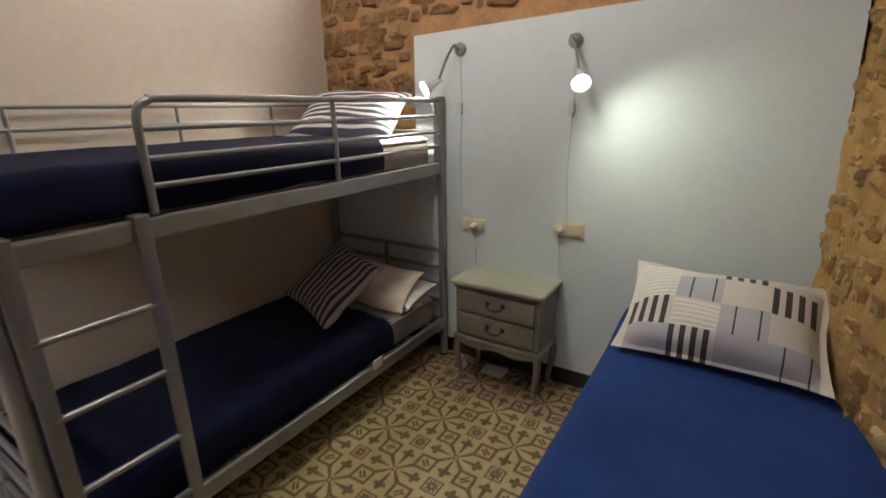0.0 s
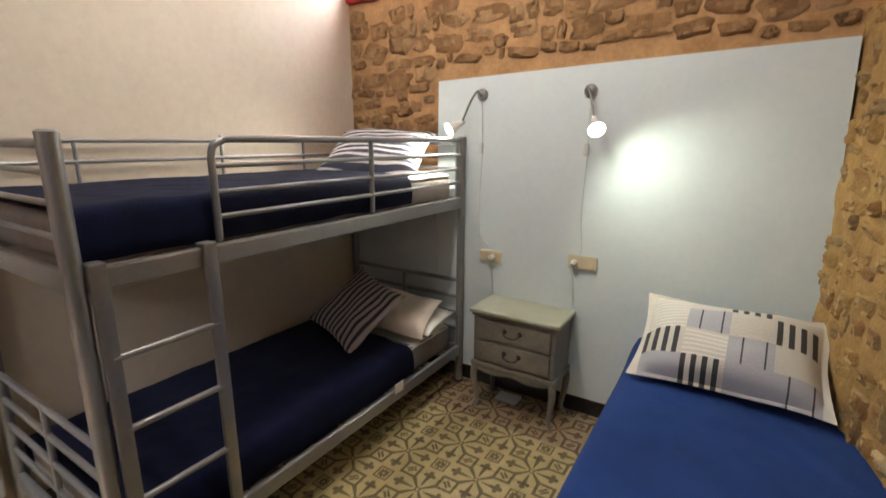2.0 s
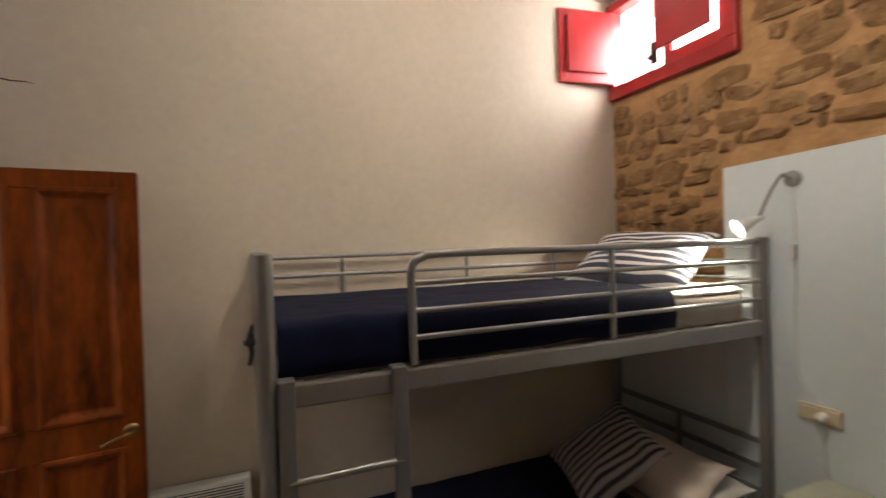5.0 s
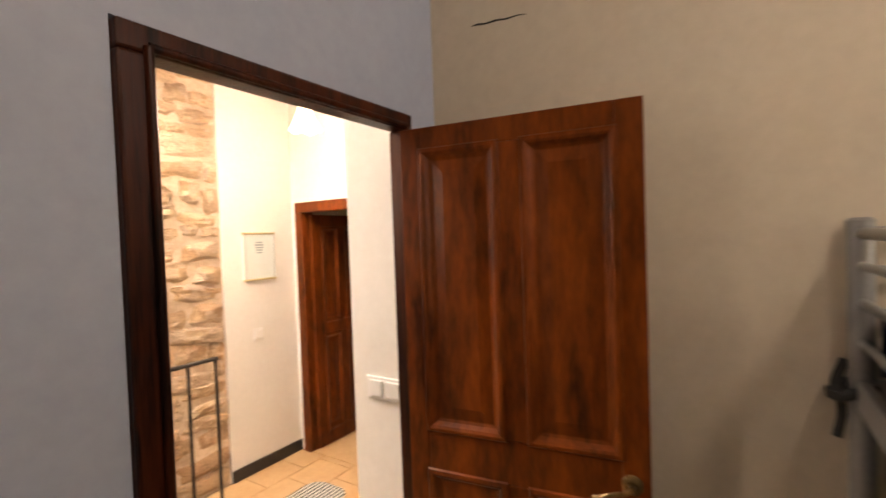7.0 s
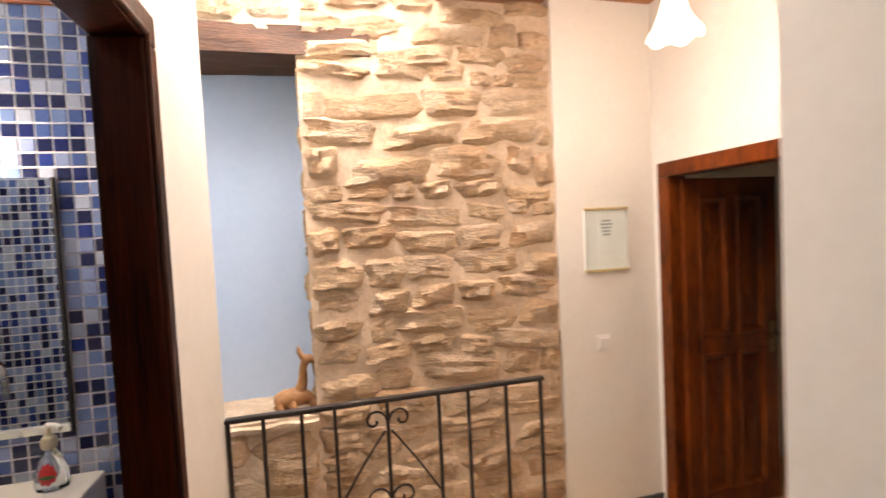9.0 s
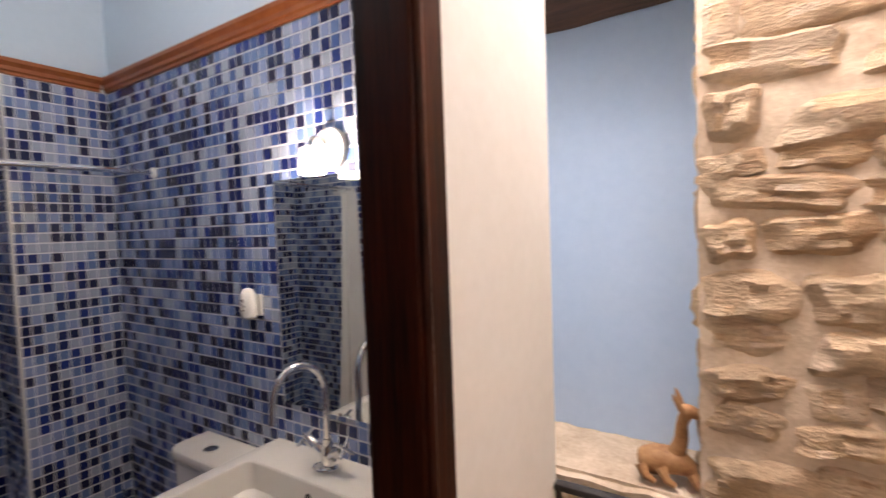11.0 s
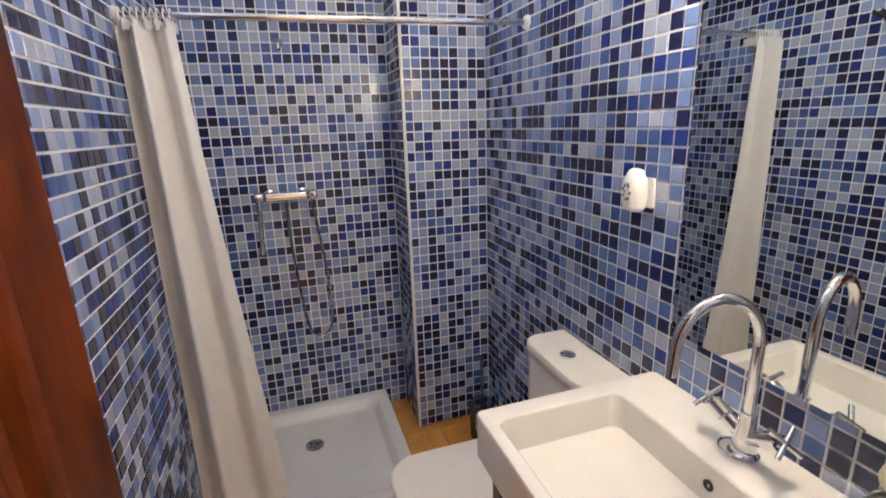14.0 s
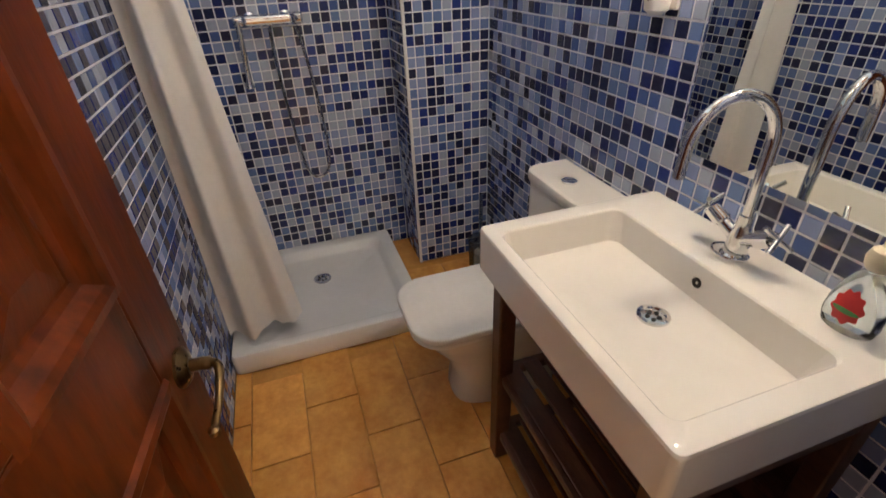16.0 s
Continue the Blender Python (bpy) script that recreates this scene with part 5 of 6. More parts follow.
def framed_print():
    x0, x1, z0, z1, y = -3.705, -3.445, 1.325, 1.66, HALL_S
    f = thing("framed_print", ((x0 + x1) / 2, y, z0), "small print in a narrow pale gilt frame", "picture")
    part("sheet", box(x0 + 0.012, x1 - 0.012, y + 0.001, y + 0.008, z0 + 0.012, z1 - 0.012), paper, f)
    for a in ((x0, x1, z0, z0 + 0.014), (x0, x1, z1 - 0.014, z1)):
        part("frame_bar", box(a[0], a[1], y + 0.001, y + 0.016, a[2], a[3], 0.003), gilt, f)
    for a in ((x0, x0 + 0.008), (x1 - 0.008, x1)):
        part("frame_bar", box(a[0], a[1], y + 0.001, y + 0.014, z0 + 0.014, z1 - 0.014, 0.002), paper, f)
    for i, w in enumerate((0.05, 0.07, 0.06, 0.05, 0.04)):
        part("print_line", box((x0 + x1) / 2 - w / 2, (x0 + x1) / 2 + w / 2, y + 0.0085, y + 0.0095, z1 - 0.075 - i * 0.018, z1 - 0.065 - i * 0.018), ink, f, "grey printed line")
    part("cover_glass", box(x0 + 0.008, x1 - 0.008, y + 0.011, y + 0.013, z0 + 0.012, z1 - 0.012), glass, f).visible_shadow = False


framed_print()


def rocker(name, origin, m, count, label):
    s = thing(name, (0, 0, 0), label, "light switch")
    part("plate", box(-0.042 * count, 0.042 * count, -0.008, 0, -0.042, 0.042, 0.004), white_plastic, s)
    for i in range(count):
        x = (i - (count - 1) / 2) * 0.078
        part("rocker", box(x - 0.03, x + 0.03, -0.014, -0.006, -0.03, 0.03, 0.004), white_plastic, s)
    s.matrix_world = m


rocker("light_switch", None, pose(-2.786, -1.232, 1.045, 0, 0, 90), 2, "white double light switch on the door reveal")
rocker("light_switch", None, pose(-3.54, HALL_S, 0.95, 0, 0, 180), 1, "white light switch under the framed print")


def figurine():
    """A small carved animal of twisted wood, lying on the sill with its head raised."""
    bm = tube(curve([(-1.99, -3.1, 0.905), (-2.03, -3.1, 0.92), (-2.09, -3.1, 0.93), (-2.14, -3.1, 0.915), (-2.17, -3.1, 0.9)], 5), [0.02, 0.035, 0.042, 0.045, 0.046, 0.048, 0.048, 0.046, 0.046, 0.044, 0.044, 0.042, 0.04, 0.036, 0.032, 0.03, 0.026, 0.024, 0.02, 0.014, 0.008], 10)
    tube(curve([(-2.09, -3.1, 0.93), (-2.115, -3.095, 1.0), (-2.12, -3.09, 1.06), (-2.135, -3.085, 1.1)], 5), [0.034, 0.03, 0.028, 0.026, 0.024, 0.022, 0.021, 0.02, 0.019, 0.018, 0.018, 0.018, 0.019, 0.02, 0.021, 0.02], 10, bm)
    tube(curve([(-2.12, -3.08, 1.1), (-2.15, -3.08, 1.105), (-2.185, -3.08, 1.09)], 4), [0.02, 0.025, 0.026, 0.024, 0.021, 0.018, 0.016, 0.013, 0.009], 10, bm)
    for s in (-0.02, 0.02):
        tube([(-2.12, -3.08 + s, 1.115), (-2.105, -3.08 + s * 1.6, 1.15), (-2.1, -3.08 + s * 1.7, 1.165)], [0.01, 0.007, 0.002], 8, bm)
    for x in (-2.0, -2.06, -2.15):
        tube([(x, -3.06, 0.915), (x - 0.02, -3.045, 0.885), (x - 0.045, -3.045, 0.873)], [0.02, 0.014, 0.009], 8, bm)
    bmesh.ops.translate(bm, verts=bm.verts, vec=(0.1, 0, -0.085))
    solid("figurine", bm, carved_wood, "small carved wooden animal figure on the niche sill", "figurine")


figurine()

# ---- bathroom things ----
def trim_run(name, pts):
    """The wooden moulding above the tiles: a stepped profile along one wall."""
    (x0, y0), (x1, y1), out = pts
    bm = bmesh.new()
    prof = [(0.0, 0.0), (0.012, 0.0), (0.012, 0.012), (0.02, 0.018), (0.02, 0.034), (0.028, 0.044), (0.034, 0.05), (0.034, 0.066), (0.0, 0.066)]
    rings = [[bm.verts.new((x + out[0] * d, y + out[1] * d, TRIM - 0.066 + h)) for d, h in prof] for x, y in ((x0, y0), (x1, y1))]
    k = len(prof)
    for i in range(k):
        bm.faces.new((rings[0][i], rings[1][i], rings[1][(i + 1) % k], rings[0][(i + 1) % k]))
    bm.faces.new(rings[0]), bm.faces.new(rings[1][::-1])
    structure(name, bm, trim_wood, "orange-brown wooden moulding above the mosaic", "trim")


trim_run("trim_south", ((BW, BS - 0.004), (BP + 0.004, BS - 0.004), (0, 1)))
trim_run("trim_north", ((BW, BN + 0.004), (BP + 0.004, BN + 0.004), (0, -1)))
trim_run("trim_east", ((BP + 0.004, BS + 0.03), (BP + 0.004, BN - 0.03), (-1, 0)))
structure("trim_corner", box(BP - 0.008, BP + 0.006, -2.17, -2.156, 0.0, 2.334, 0.003), white_plastic, "white plastic corner bead on the tiled pier", "trim")


def shower_tray():
    x0, x1, y0, y1, h = -0.1, BB - 0.004, -2.04, BN - 0.004, 0.1
    t = thing("shower_tray", ((x0 + x1) / 2, (y0 + y1) / 2, 0), "white shower tray with a raised rim", "shower tray")
    bm = bmesh.new()
    def ring(inset, z, r):
        out = []
        for cx, cy, a0 in ((x1 - inset - r, y1 - inset - r, 0), (x0 + inset + r, y1 - inset - r, 90), (x0 + inset + r, y0 + inset + r, 180), (x1 - inset - r, y0 + inset + r, 270)):
            for k in range(6):
                a = radians(a0 + k * 18)
                out.append(bm.verts.new((cx + r * math.cos(a), cy + r * math.sin(a), z)))
        return out
    loops = [ring(0.006, 0.0, 0.02), ring(0.0, 0.01, 0.02), ring(0.0, h - 0.012, 0.022), ring(0.005, h - 0.002, 0.022), ring(0.014, h, 0.025), ring(0.055, h - 0.004, 0.04), ring(0.066, h - 0.012, 0.045), ring(0.085, 0.062, 0.05), ring(0.105, 0.05, 0.05), ring(0.3, 0.045, 0.05)]
    for a, b in zip(loops, loops[1:]):
        for k in range(24):
            bm.faces.new((a[k], a[(k + 1) % 24], b[(k + 1) % 24], b[k]))
    bm.faces.new(loops[-1])
    part("basin", bm, tray_white, t)
    d = part("drain", lathe([(0.045, 0), (0.044, 0.004), (0.036, 0.005), (0.03, 0.003), (0.004, 0.003)], (0.415, -1.62, 0.046), 28), chrome, t, "chrome drain cover")
    for i in range(6):
        a = i * math.pi / 3
        part("drain_hole", lathe([(0.006, 0), (0.006, 0.0006)], (0.415 + 0.018 * math.cos(a), -1.62 + 0.018 * math.sin(a), 0.0494), 10), black_plastic, d)


shower_tray()


def shower_set():
    m = thing("shower_mixer", (BB, -1.625, 1.25), "chrome shower mixer with a hanging hose and hand shower", "shower mixer")
    z = 1.25
    part("body", lathe([(0.018, -0.1), (0.024, -0.09), (0.024, 0.09), (0.018, 0.1)], (BB - 0.06, -1.625, z), 20, axis="y"), chrome, m)
    for s in (-1, 1):
        part("inlet", lathe([(0.034, 0.0), (0.03, -0.012), (0.016, -0.02), (0.014, -0.06)], (BB, -1.625 + s * 0.075, z), 18, axis="x"), chrome, m)
        part("knob", lathe([(0.02, 0), (0.026, s * 0.008), (0.025, s * 0.035), (0.018, s * 0.042)], (BB - 0.06, -1.625 + s * 0.1, z), 18, axis="y"), chrome, m)
    hose = curve([(BB - 0.06, -1.625, z - 0.02), (BB - 0.05, -1.62, 1.1), (BB - 0.04, -1.635, 0.8), (BB - 0.035, -1.66, 0.57), (BB - 0.03, -1.7, 0.5), (BB - 0.03, -1.765, 0.53), (BB - 0.035, -1.785, 0.7), (BB - 0.045, -1.765, 1.0), (BB - 0.07, -1.735, 1.22)], 10)
    part("hose", tube(hose, 0.0075, 8), chrome, m, "flexible chrome hose")
    part("hand_shower", tube(curve([(BB - 0.075, -1.5, 1.255), (BB - 0.07, -1.497, 1.15), (BB - 0.06, -1.49, 1.04), (BB - 0.055, -1.485, 0.98)], 5), [0.012] * 8 + [0.011] * 5 + [0.016, 0.02, 0.022], 12), chrome, m)
    h = thing("shower_hook", (BB, -1.665, 1.92), "small chrome shower holder high on the tiles", "shower holder")
    part("base", lathe([(0.022, 0), (0.02, -0.012), (0.01, -0.02)], (BB, -1.665, 1.935), 16, axis="x"), chrome, h)
    part("clip", tube(curve([(BB - 0.015, -1.665, 1.935), (BB - 0.05, -1.665, 1.93), (BB - 0.06, -1.665, 1.9)], 5), 0.012, 10), chrome, h)


shower_set()


def shower_curtain():
    z = 1.912
    x0, x1 = 0.12, 0.035
    r = thing("curtain_rod", (0.07, -1.87, z), "thin chrome shower curtain rod across the room", "curtain rod")
    part("rod", tube([(x0, BN, z), (x1, BS, z)], 0.0115, 14), chrome, r)
    for x, y, s in ((x0, BN, -1), (x1, BS, 1)):
        part("flange", lathe([(0.026, 0), (0.024, s * 0.01), (0.014, s * 0.018)], (x, y, z), 18, axis="y"), white_plastic, r)
    c = thing("shower_curtain", (0.06, -1.27, 0.14), "white shower curtain drawn to one end of the rod", "shower curtain")

    def fn(u, v):
        # v: 0 at the top; the gathered folds open out towards the hem
        width = 0.16 + 0.14 * v ** 1.2
        amp = 0.05
        y = BN - 0.012 - width * u 
        lean = -0.07 * v + 0.06 * v * v * (u - 0.3)
        x = 0.06 + lean + amp * math.sin(u * 12.5 + 0.7 * v) * (0.75 + 0.25 * math.sin(u * 5 + v)) + 0.012 * v * noise.noise(Vector((u * 2, v * 2, 2)))
        return Vector((x, min(y, BN - 0.004), 1.867 - 1.73 * v + 0.006 * math.sin(u * 34)))
    part("cloth", sheet(fn, 110, 40, 0.0015), curtain_cloth, c)
    part("header", sheet(lambda u, v: Vector((0.095 + 0.038 * math.sin(u * 34), BN - 0.012 - 0.16 * u, 1.862 + 0.03 * v)), 80, 2, 0.002), curtain_cloth, c)
    for i in range(9):
        y = BN - 0.02 - i * 0.0175
        pts = [(0.097 + 0.022 * math.cos(a), y, z - 0.008 + 0.024 * math.sin(a)) for a in [2 * math.pi * k / 16 for k in range(17)]]
        part("ring", tube(pts, 0.0028, 6), white_plastic, c)


shower_curtain()


def rounded_slab(x0, x1, y0, y1, z0, z1, r_front, r_back, edge=0.012, steps_=8):
    """A slab with rounded plan corners (front is +y) and softened edges."""
    bm = bmesh.new()
    def ring(inset, z):
        out = []
        for cx, cy, a0, r in ((x1, y1, 0, r_front), (x0, y1, 90, r_front), (x0, y0, 180, r_back), (x1, y0, 270, r_back)):
            rr = max(r - inset, 0.002)
            sx, sy = (1 if a0 in (0, 270) else -1), (1 if a0 in (0, 90) else -1)
            for k in range(steps_):
                a = radians(a0 + k * 90 / (steps_ - 1))
                out.append(bm.verts.new((cx - sx * (inset + rr) + rr * math.cos(a), cy - sy * (inset + rr) + rr * math.sin(a), z)))
        return out
    loops = [ring(edge, z0), ring(edge * 0.3, z0 + edge * 0.3), ring(0, z0 + edge), ring(0, z1 - edge), ring(edge * 0.3, z1 - edge * 0.3), ring(edge, z1)]
    n = len(loops[0])
    for a, b in zip(loops, loops[1:]):
        for k in range(n):
            bm.faces.new((a[k], a[(k + 1) % n], b[(k + 1) % n], b[k]))
    bm.faces.new(loops[0][::-1]), bm.faces.new(loops[-1])
    return bm


def toilet():
    xc = -0.475
    t = thing("toilet", (xc, -2.2, 0), "white ceramic toilet with its lid closed", "toilet")
    bm = bmesh.new()
    prof = [(0.0, 0.12, 0.28), (0.02, 0.12, 0.28), (0.12, 0.11, 0.275), (0.22, 0.125, 0.3), (0.3, 0.155, 0.34), (0.36, 0.172, 0.365), (0.39, 0.175, 0.37)]
    rings = []
    for z, hw, ln in prof:
        ring = []
        for k in range(32):
            a = 2 * math.pi * k / 32
            c, s = math.cos(a), math.sin(a)
            e = 0.62
            x = hw * math.copysign(abs(c) ** e, c)
            y = -2.42 + 0.45 * ln + (ln if s > 0 else -0.14) * abs(s) ** e
            ring.append(bm.verts.new((xc + x, y, z)))
        rings.append(ring)
    for a, b in zip(rings, rings[1:]):
        for k in range(32):
            bm.faces.new((a[k], a[(k + 1) % 32], b[(k + 1) % 32], b[k]))
    bm.faces.new(rings[0][::-1]), bm.faces.new(rings[-1])
    part("bowl", bm, ceramic, t)
    part("seat", rounded_slab(xc - 0.18, xc + 0.18, -2.37, -1.858, 0.39, 0.408, 0.11, 0.03, 0.006), white_plastic, t)
    part("lid", rounded_slab(xc - 0.183, xc + 0.183, -2.37, -1.853, 0.41, 0.436, 0.11, 0.03, 0.009), white_plastic, t, "white closed lid")
    c = part("cistern", rounded_slab(xc - 0.185, xc + 0.185, BS + 0.004, -2.385, 0.39, 0.765, 0.06, 0.01, 0.01), ceramic, t)
    lid = part("cistern_lid", rounded_slab(xc - 0.192, xc + 0.192, BS + 0.002, -2.375, 0.767, 0.808, 0.065, 0.01, 0.012), ceramic, t)
    part("flush_button", lathe([(0.026, 0.0), (0.026, 0.006), (0.023, 0.008), (0.02, 0.006), (0.002, 0.007)], (xc, -2.45, 0.808), 24), chrome, lid, "chrome flush button")


toilet()


def washbasin():
    x0, x1, y0, y1, z0, z1 = -1.425, -0.735, BS + 0.002, -2.02, 0.745, 0.872
    s = thing("washbasin", ((x0 + x1) / 2, (y0 + y1) / 2, z0), "large rectangular white ceramic washbasin", "washbasin")
    bm = bmesh.new()
    bx0, bx1, by0, by1 = x0 + 0.045, x1 - 0.05, y0 + 0.16, y1 - 0.03
    def ring(a, b, c, d, z, r):
        out = []
        for cx, cy, a0 in ((b - r, d - r, 0), (a + r, d - r, 90), (a + r, c + r, 180), (b - r, c + r, 270)):
            for k in range(6):
                t = radians(a0 + k * 18)
                out.append(bm.verts.new((cx + r * math.cos(t), cy + r * math.sin(t), z)))
        return out
    loops = [ring(x0 + 0.004, x1 - 0.004, y0, y1 - 0.004, z0, 0.012), ring(x0, x1, y0, y1, z0 + 0.006, 0.014), ring(x0, x1, y0, y1, z1 - 0.008, 0.014), ring(x0 + 0.002, x1 - 0.002, y0 + 0.001, y1 - 0.002, z1 - 0.002, 0.014), ring(x0 + 0.008, x1 - 0.008, y0 + 0.004, y1 - 0.008, z1, 0.014),
             ring(bx0, bx1, by0, by1, z1, 0.025), ring(bx0 + 0.004, bx1 - 0.004, by0 + 0.004, by1 - 0.004, z1 - 0.004, 0.025), ring(bx0 + 0.02, bx1 - 0.02, by0 + 0.012, by1 - 0.012, z1 - 0.085, 0.03), ring(bx0 + 0.05, bx1 - 0.05, by0 + 0.03, by1 - 0.03, z1 - 0.098, 0.03), ring(bx0 + 0.26, bx1 - 0.26, by0 + 0.12, by1 - 0.12, z1 - 0.104, 0.03)]
    for a, b in zip(loops, loops[1:]):
        for k in range(24):
            bm.faces.new((a[k], a[(k + 1) % 24], b[(k + 1) % 24], b[k]))
    bm.faces.new(loops[0][::-1]), bm.faces.new(loops[-1])
    part("bowl", bm, ceramic, s)
    xd, yd, zd = -1.085, -2.285, z1 - 0.103
    d = part("drain", lathe([(0.036, 0), (0.035, 0.005), (0.027, 0.006), (0.024, 0.001), (0.003, 0.001)], (xd, yd, zd), 28), chrome, s, "chrome drain")
    for i in range(5):
        a = i * 2 * math.pi / 5
        part("drain_hole", lathe([(0.0055, 0), (0.0055, 0.0008)], (xd + 0.013 * math.cos(a), yd + 0.013 * math.sin(a), zd + 0.0016), 10), black_plastic, d)
    part("overflow", lathe([(0.012, 0), (0.012, 0.003), (0.009, 0.004), (0.002, 0.0005)], (-1.08, by0 + 0.007, z1 - 0.045), 18, axis="y"), iron, s, "dark overflow hole")


washbasin()


def basin_tap():
    x, y, z = -1.075, -2.48, 0.872
    t = thing("basin_tap", (x, y, z), "chrome mixer tap with a high round spout and cross handles", "tap")
    part("base", lathe([(0.03, 0), (0.03, 0.006), (0.024, 0.012), (0.022, 0.055), (0.017, 0.07), (0.016, 0.1)], (x, y, z), 24), chrome, t)
    pts = [(x, y, z + 0.09), (x, y, z + 0.24)] + [(x + 0.0 + 0.035 * (1 - math.cos(a)) / 2, y + 0.085 * (1 - math.cos(a)), z + 0.25 + 0.1 * math.sin(a)) for a in [math.pi * k / 14 for k in range(15)]] + [(x + 0.036, y + 0.172, z + 0.2)]
    part("spout", tube(curve(pts, 2), 0.0115, 14), chrome, t)
    for s in (-1, 1):
        a, e = Vector((x, y, z + 0.04)), Vector((x + s * 0.075, y + 0.012, z + 0.085))
        valve = part("valve", tube([a, a.lerp(e, 0.55), a.lerp(e, 0.6), e], [0.015, 0.015, 0.019, 0.017], 16), chrome, t)
        d = (e - a).normalized()
        q = d.orthogonal().normalized()
        for w in (q, d.cross(q)):
            part("cross_bar", tube([e + d * 0.012 - w * 0.036, e + d * 0.012 + w * 0.036], 0.0055, 10), chrome, valve)
    pts = [(x + 0.036 * math.cos(a) + 0.006, y + 0.03 * math.sin(a) + 0.012, z + 0.012) for a in [2 * math.pi * k / 20 for k in range(21)]]
    part("chain", tube(pts, 0.003, 6), chrome, t, "plug chain coiled round the base")


basin_tap()


def vanity():
    x0, x1, y0, y1 = -1.405, -0.765, BS + 0.004, -2.05
    c = thing("vanity_stand", ((x0 + x1) / 2, (y0 + y1) / 2, 0), "dark wooden washstand under the basin", "washstand")
    for x in (x0, x1 - 0.05):
        for y in (y0, y1 - 0.05):
            part("leg", box(x, x + 0.05, y, y + 0.05, 0, 0.744, 0.005), cabinet_wood, c)
    for z in (0.1, 0.36, 0.67):
        h = 0.07 if z > 0.5 else 0.03
        part("front_rail", box(x0 + 0.05, x1 - 0.05, y1 - 0.04, y1 - 0.012, z, z + h, 0.004), cabinet_wood, c)
        for x in (x0, x1 - 0.03):
            part("side_rail", box(x, x + 0.03, y0 + 0.05, y1 - 0.05, z, z + h, 0.004), cabinet_wood, c)
    for z in (0.12, 0.38):
        for i in range(7):
            y = y0 + 0.02 + i * 0.068
            part("slat", box(x0 + 0.02, x1 - 0.02, y, y + 0.05, z, z + 0.014, 0.003), cabinet_wood, c)
    part("back_panel", box(x0 + 0.05, x1 - 0.05, y0 + 0.01, y0 + 0.02, 0.1, 0.744), cabinet_wood, c)


vanity()

mir = thing("mirror", (-1.06, BS, 1.011), "frameless wall mirror above the basin", "mirror")
part("side_strip", box(-1.352, -1.341, BS + 0.0005, BS + 0.014, 1.011, 1.808, 0.002), black_plastic, mir, "dark edge strip")
part("glass_sheet", box(-1.34, -0.785, BS + 0.0005, BS + 0.006, 1.011, 1.808, 0.001), mirror_silver, mir)


def mirror_lamp():
    x, z, y = -1.072, 1.885, BS
    m = thing("mirror_lamp", (x, y, z), "lit wall lamp with a frosted glass shade above the mirror", "wall lamp")
    part("back_plate", lathe([(0.07, 0), (0.07, 0.012), (0.066, 0.019), (0.056, 0.022), (0.02, 0.024)], (x, y, z), 36, axis="y"), ceramic, m, "round white wall plate")
    arm = part("arm", tube(curve([(x, y + 0.015, z + 0.015), (x, y + 0.05, z + 0.03), (x, y + 0.082, z + 0.024), (x, y + 0.09, z - 0.005)], 6), 0.008, 10), chrome, m)
    bm = lathe([(0.02, 0.0), (0.032, -0.008), (0.036, -0.045), (0.04, -0.082), (0.037, -0.085), (0.033, -0.078), (0.029, -0.045), (0.016, -0.015)], (x, y + 0.09, z - 0.002), 28)
    part("shade", bm, shade_glow, arm, "lit frosted glass shade").visible_shadow = False


mirror_lamp()


def freshener():
    x, z, y = -0.645, 1.365, BS
    f = thing("air_freshener", (x, y, z - 0.06), "white plug-in air freshener on the tiled wall", "air freshener")
    part("socket", box(x - 0.04, x + 0.04, y, y + 0.012, z - 0.045, z + 0.035, 0.004), white_plastic, f)
    bm = lathe([(0.018, -0.055), (0.034, -0.045), (0.04, -0.01), (0.036, 0.03), (0.022, 0.055), (0.01, 0.06)], (x, y + 0.035, z), 24)
    for v in bm.verts:
        v.co.y = y + 0.035 + (v.co.y - y - 0.035) * 0.7
    part("casing", bm, white_plastic, f)
    for i in range(9):
        a = i * 2.4
        part("vent", lathe([(0.004, 0), (0.004, 0.003)], (x + 0.018 * math.cos(a) * (0.4 + i / 14), y + 0.06, z + 0.02 * math.sin(a)), 8, axis="y"), taupe_cloth, f)


freshener()


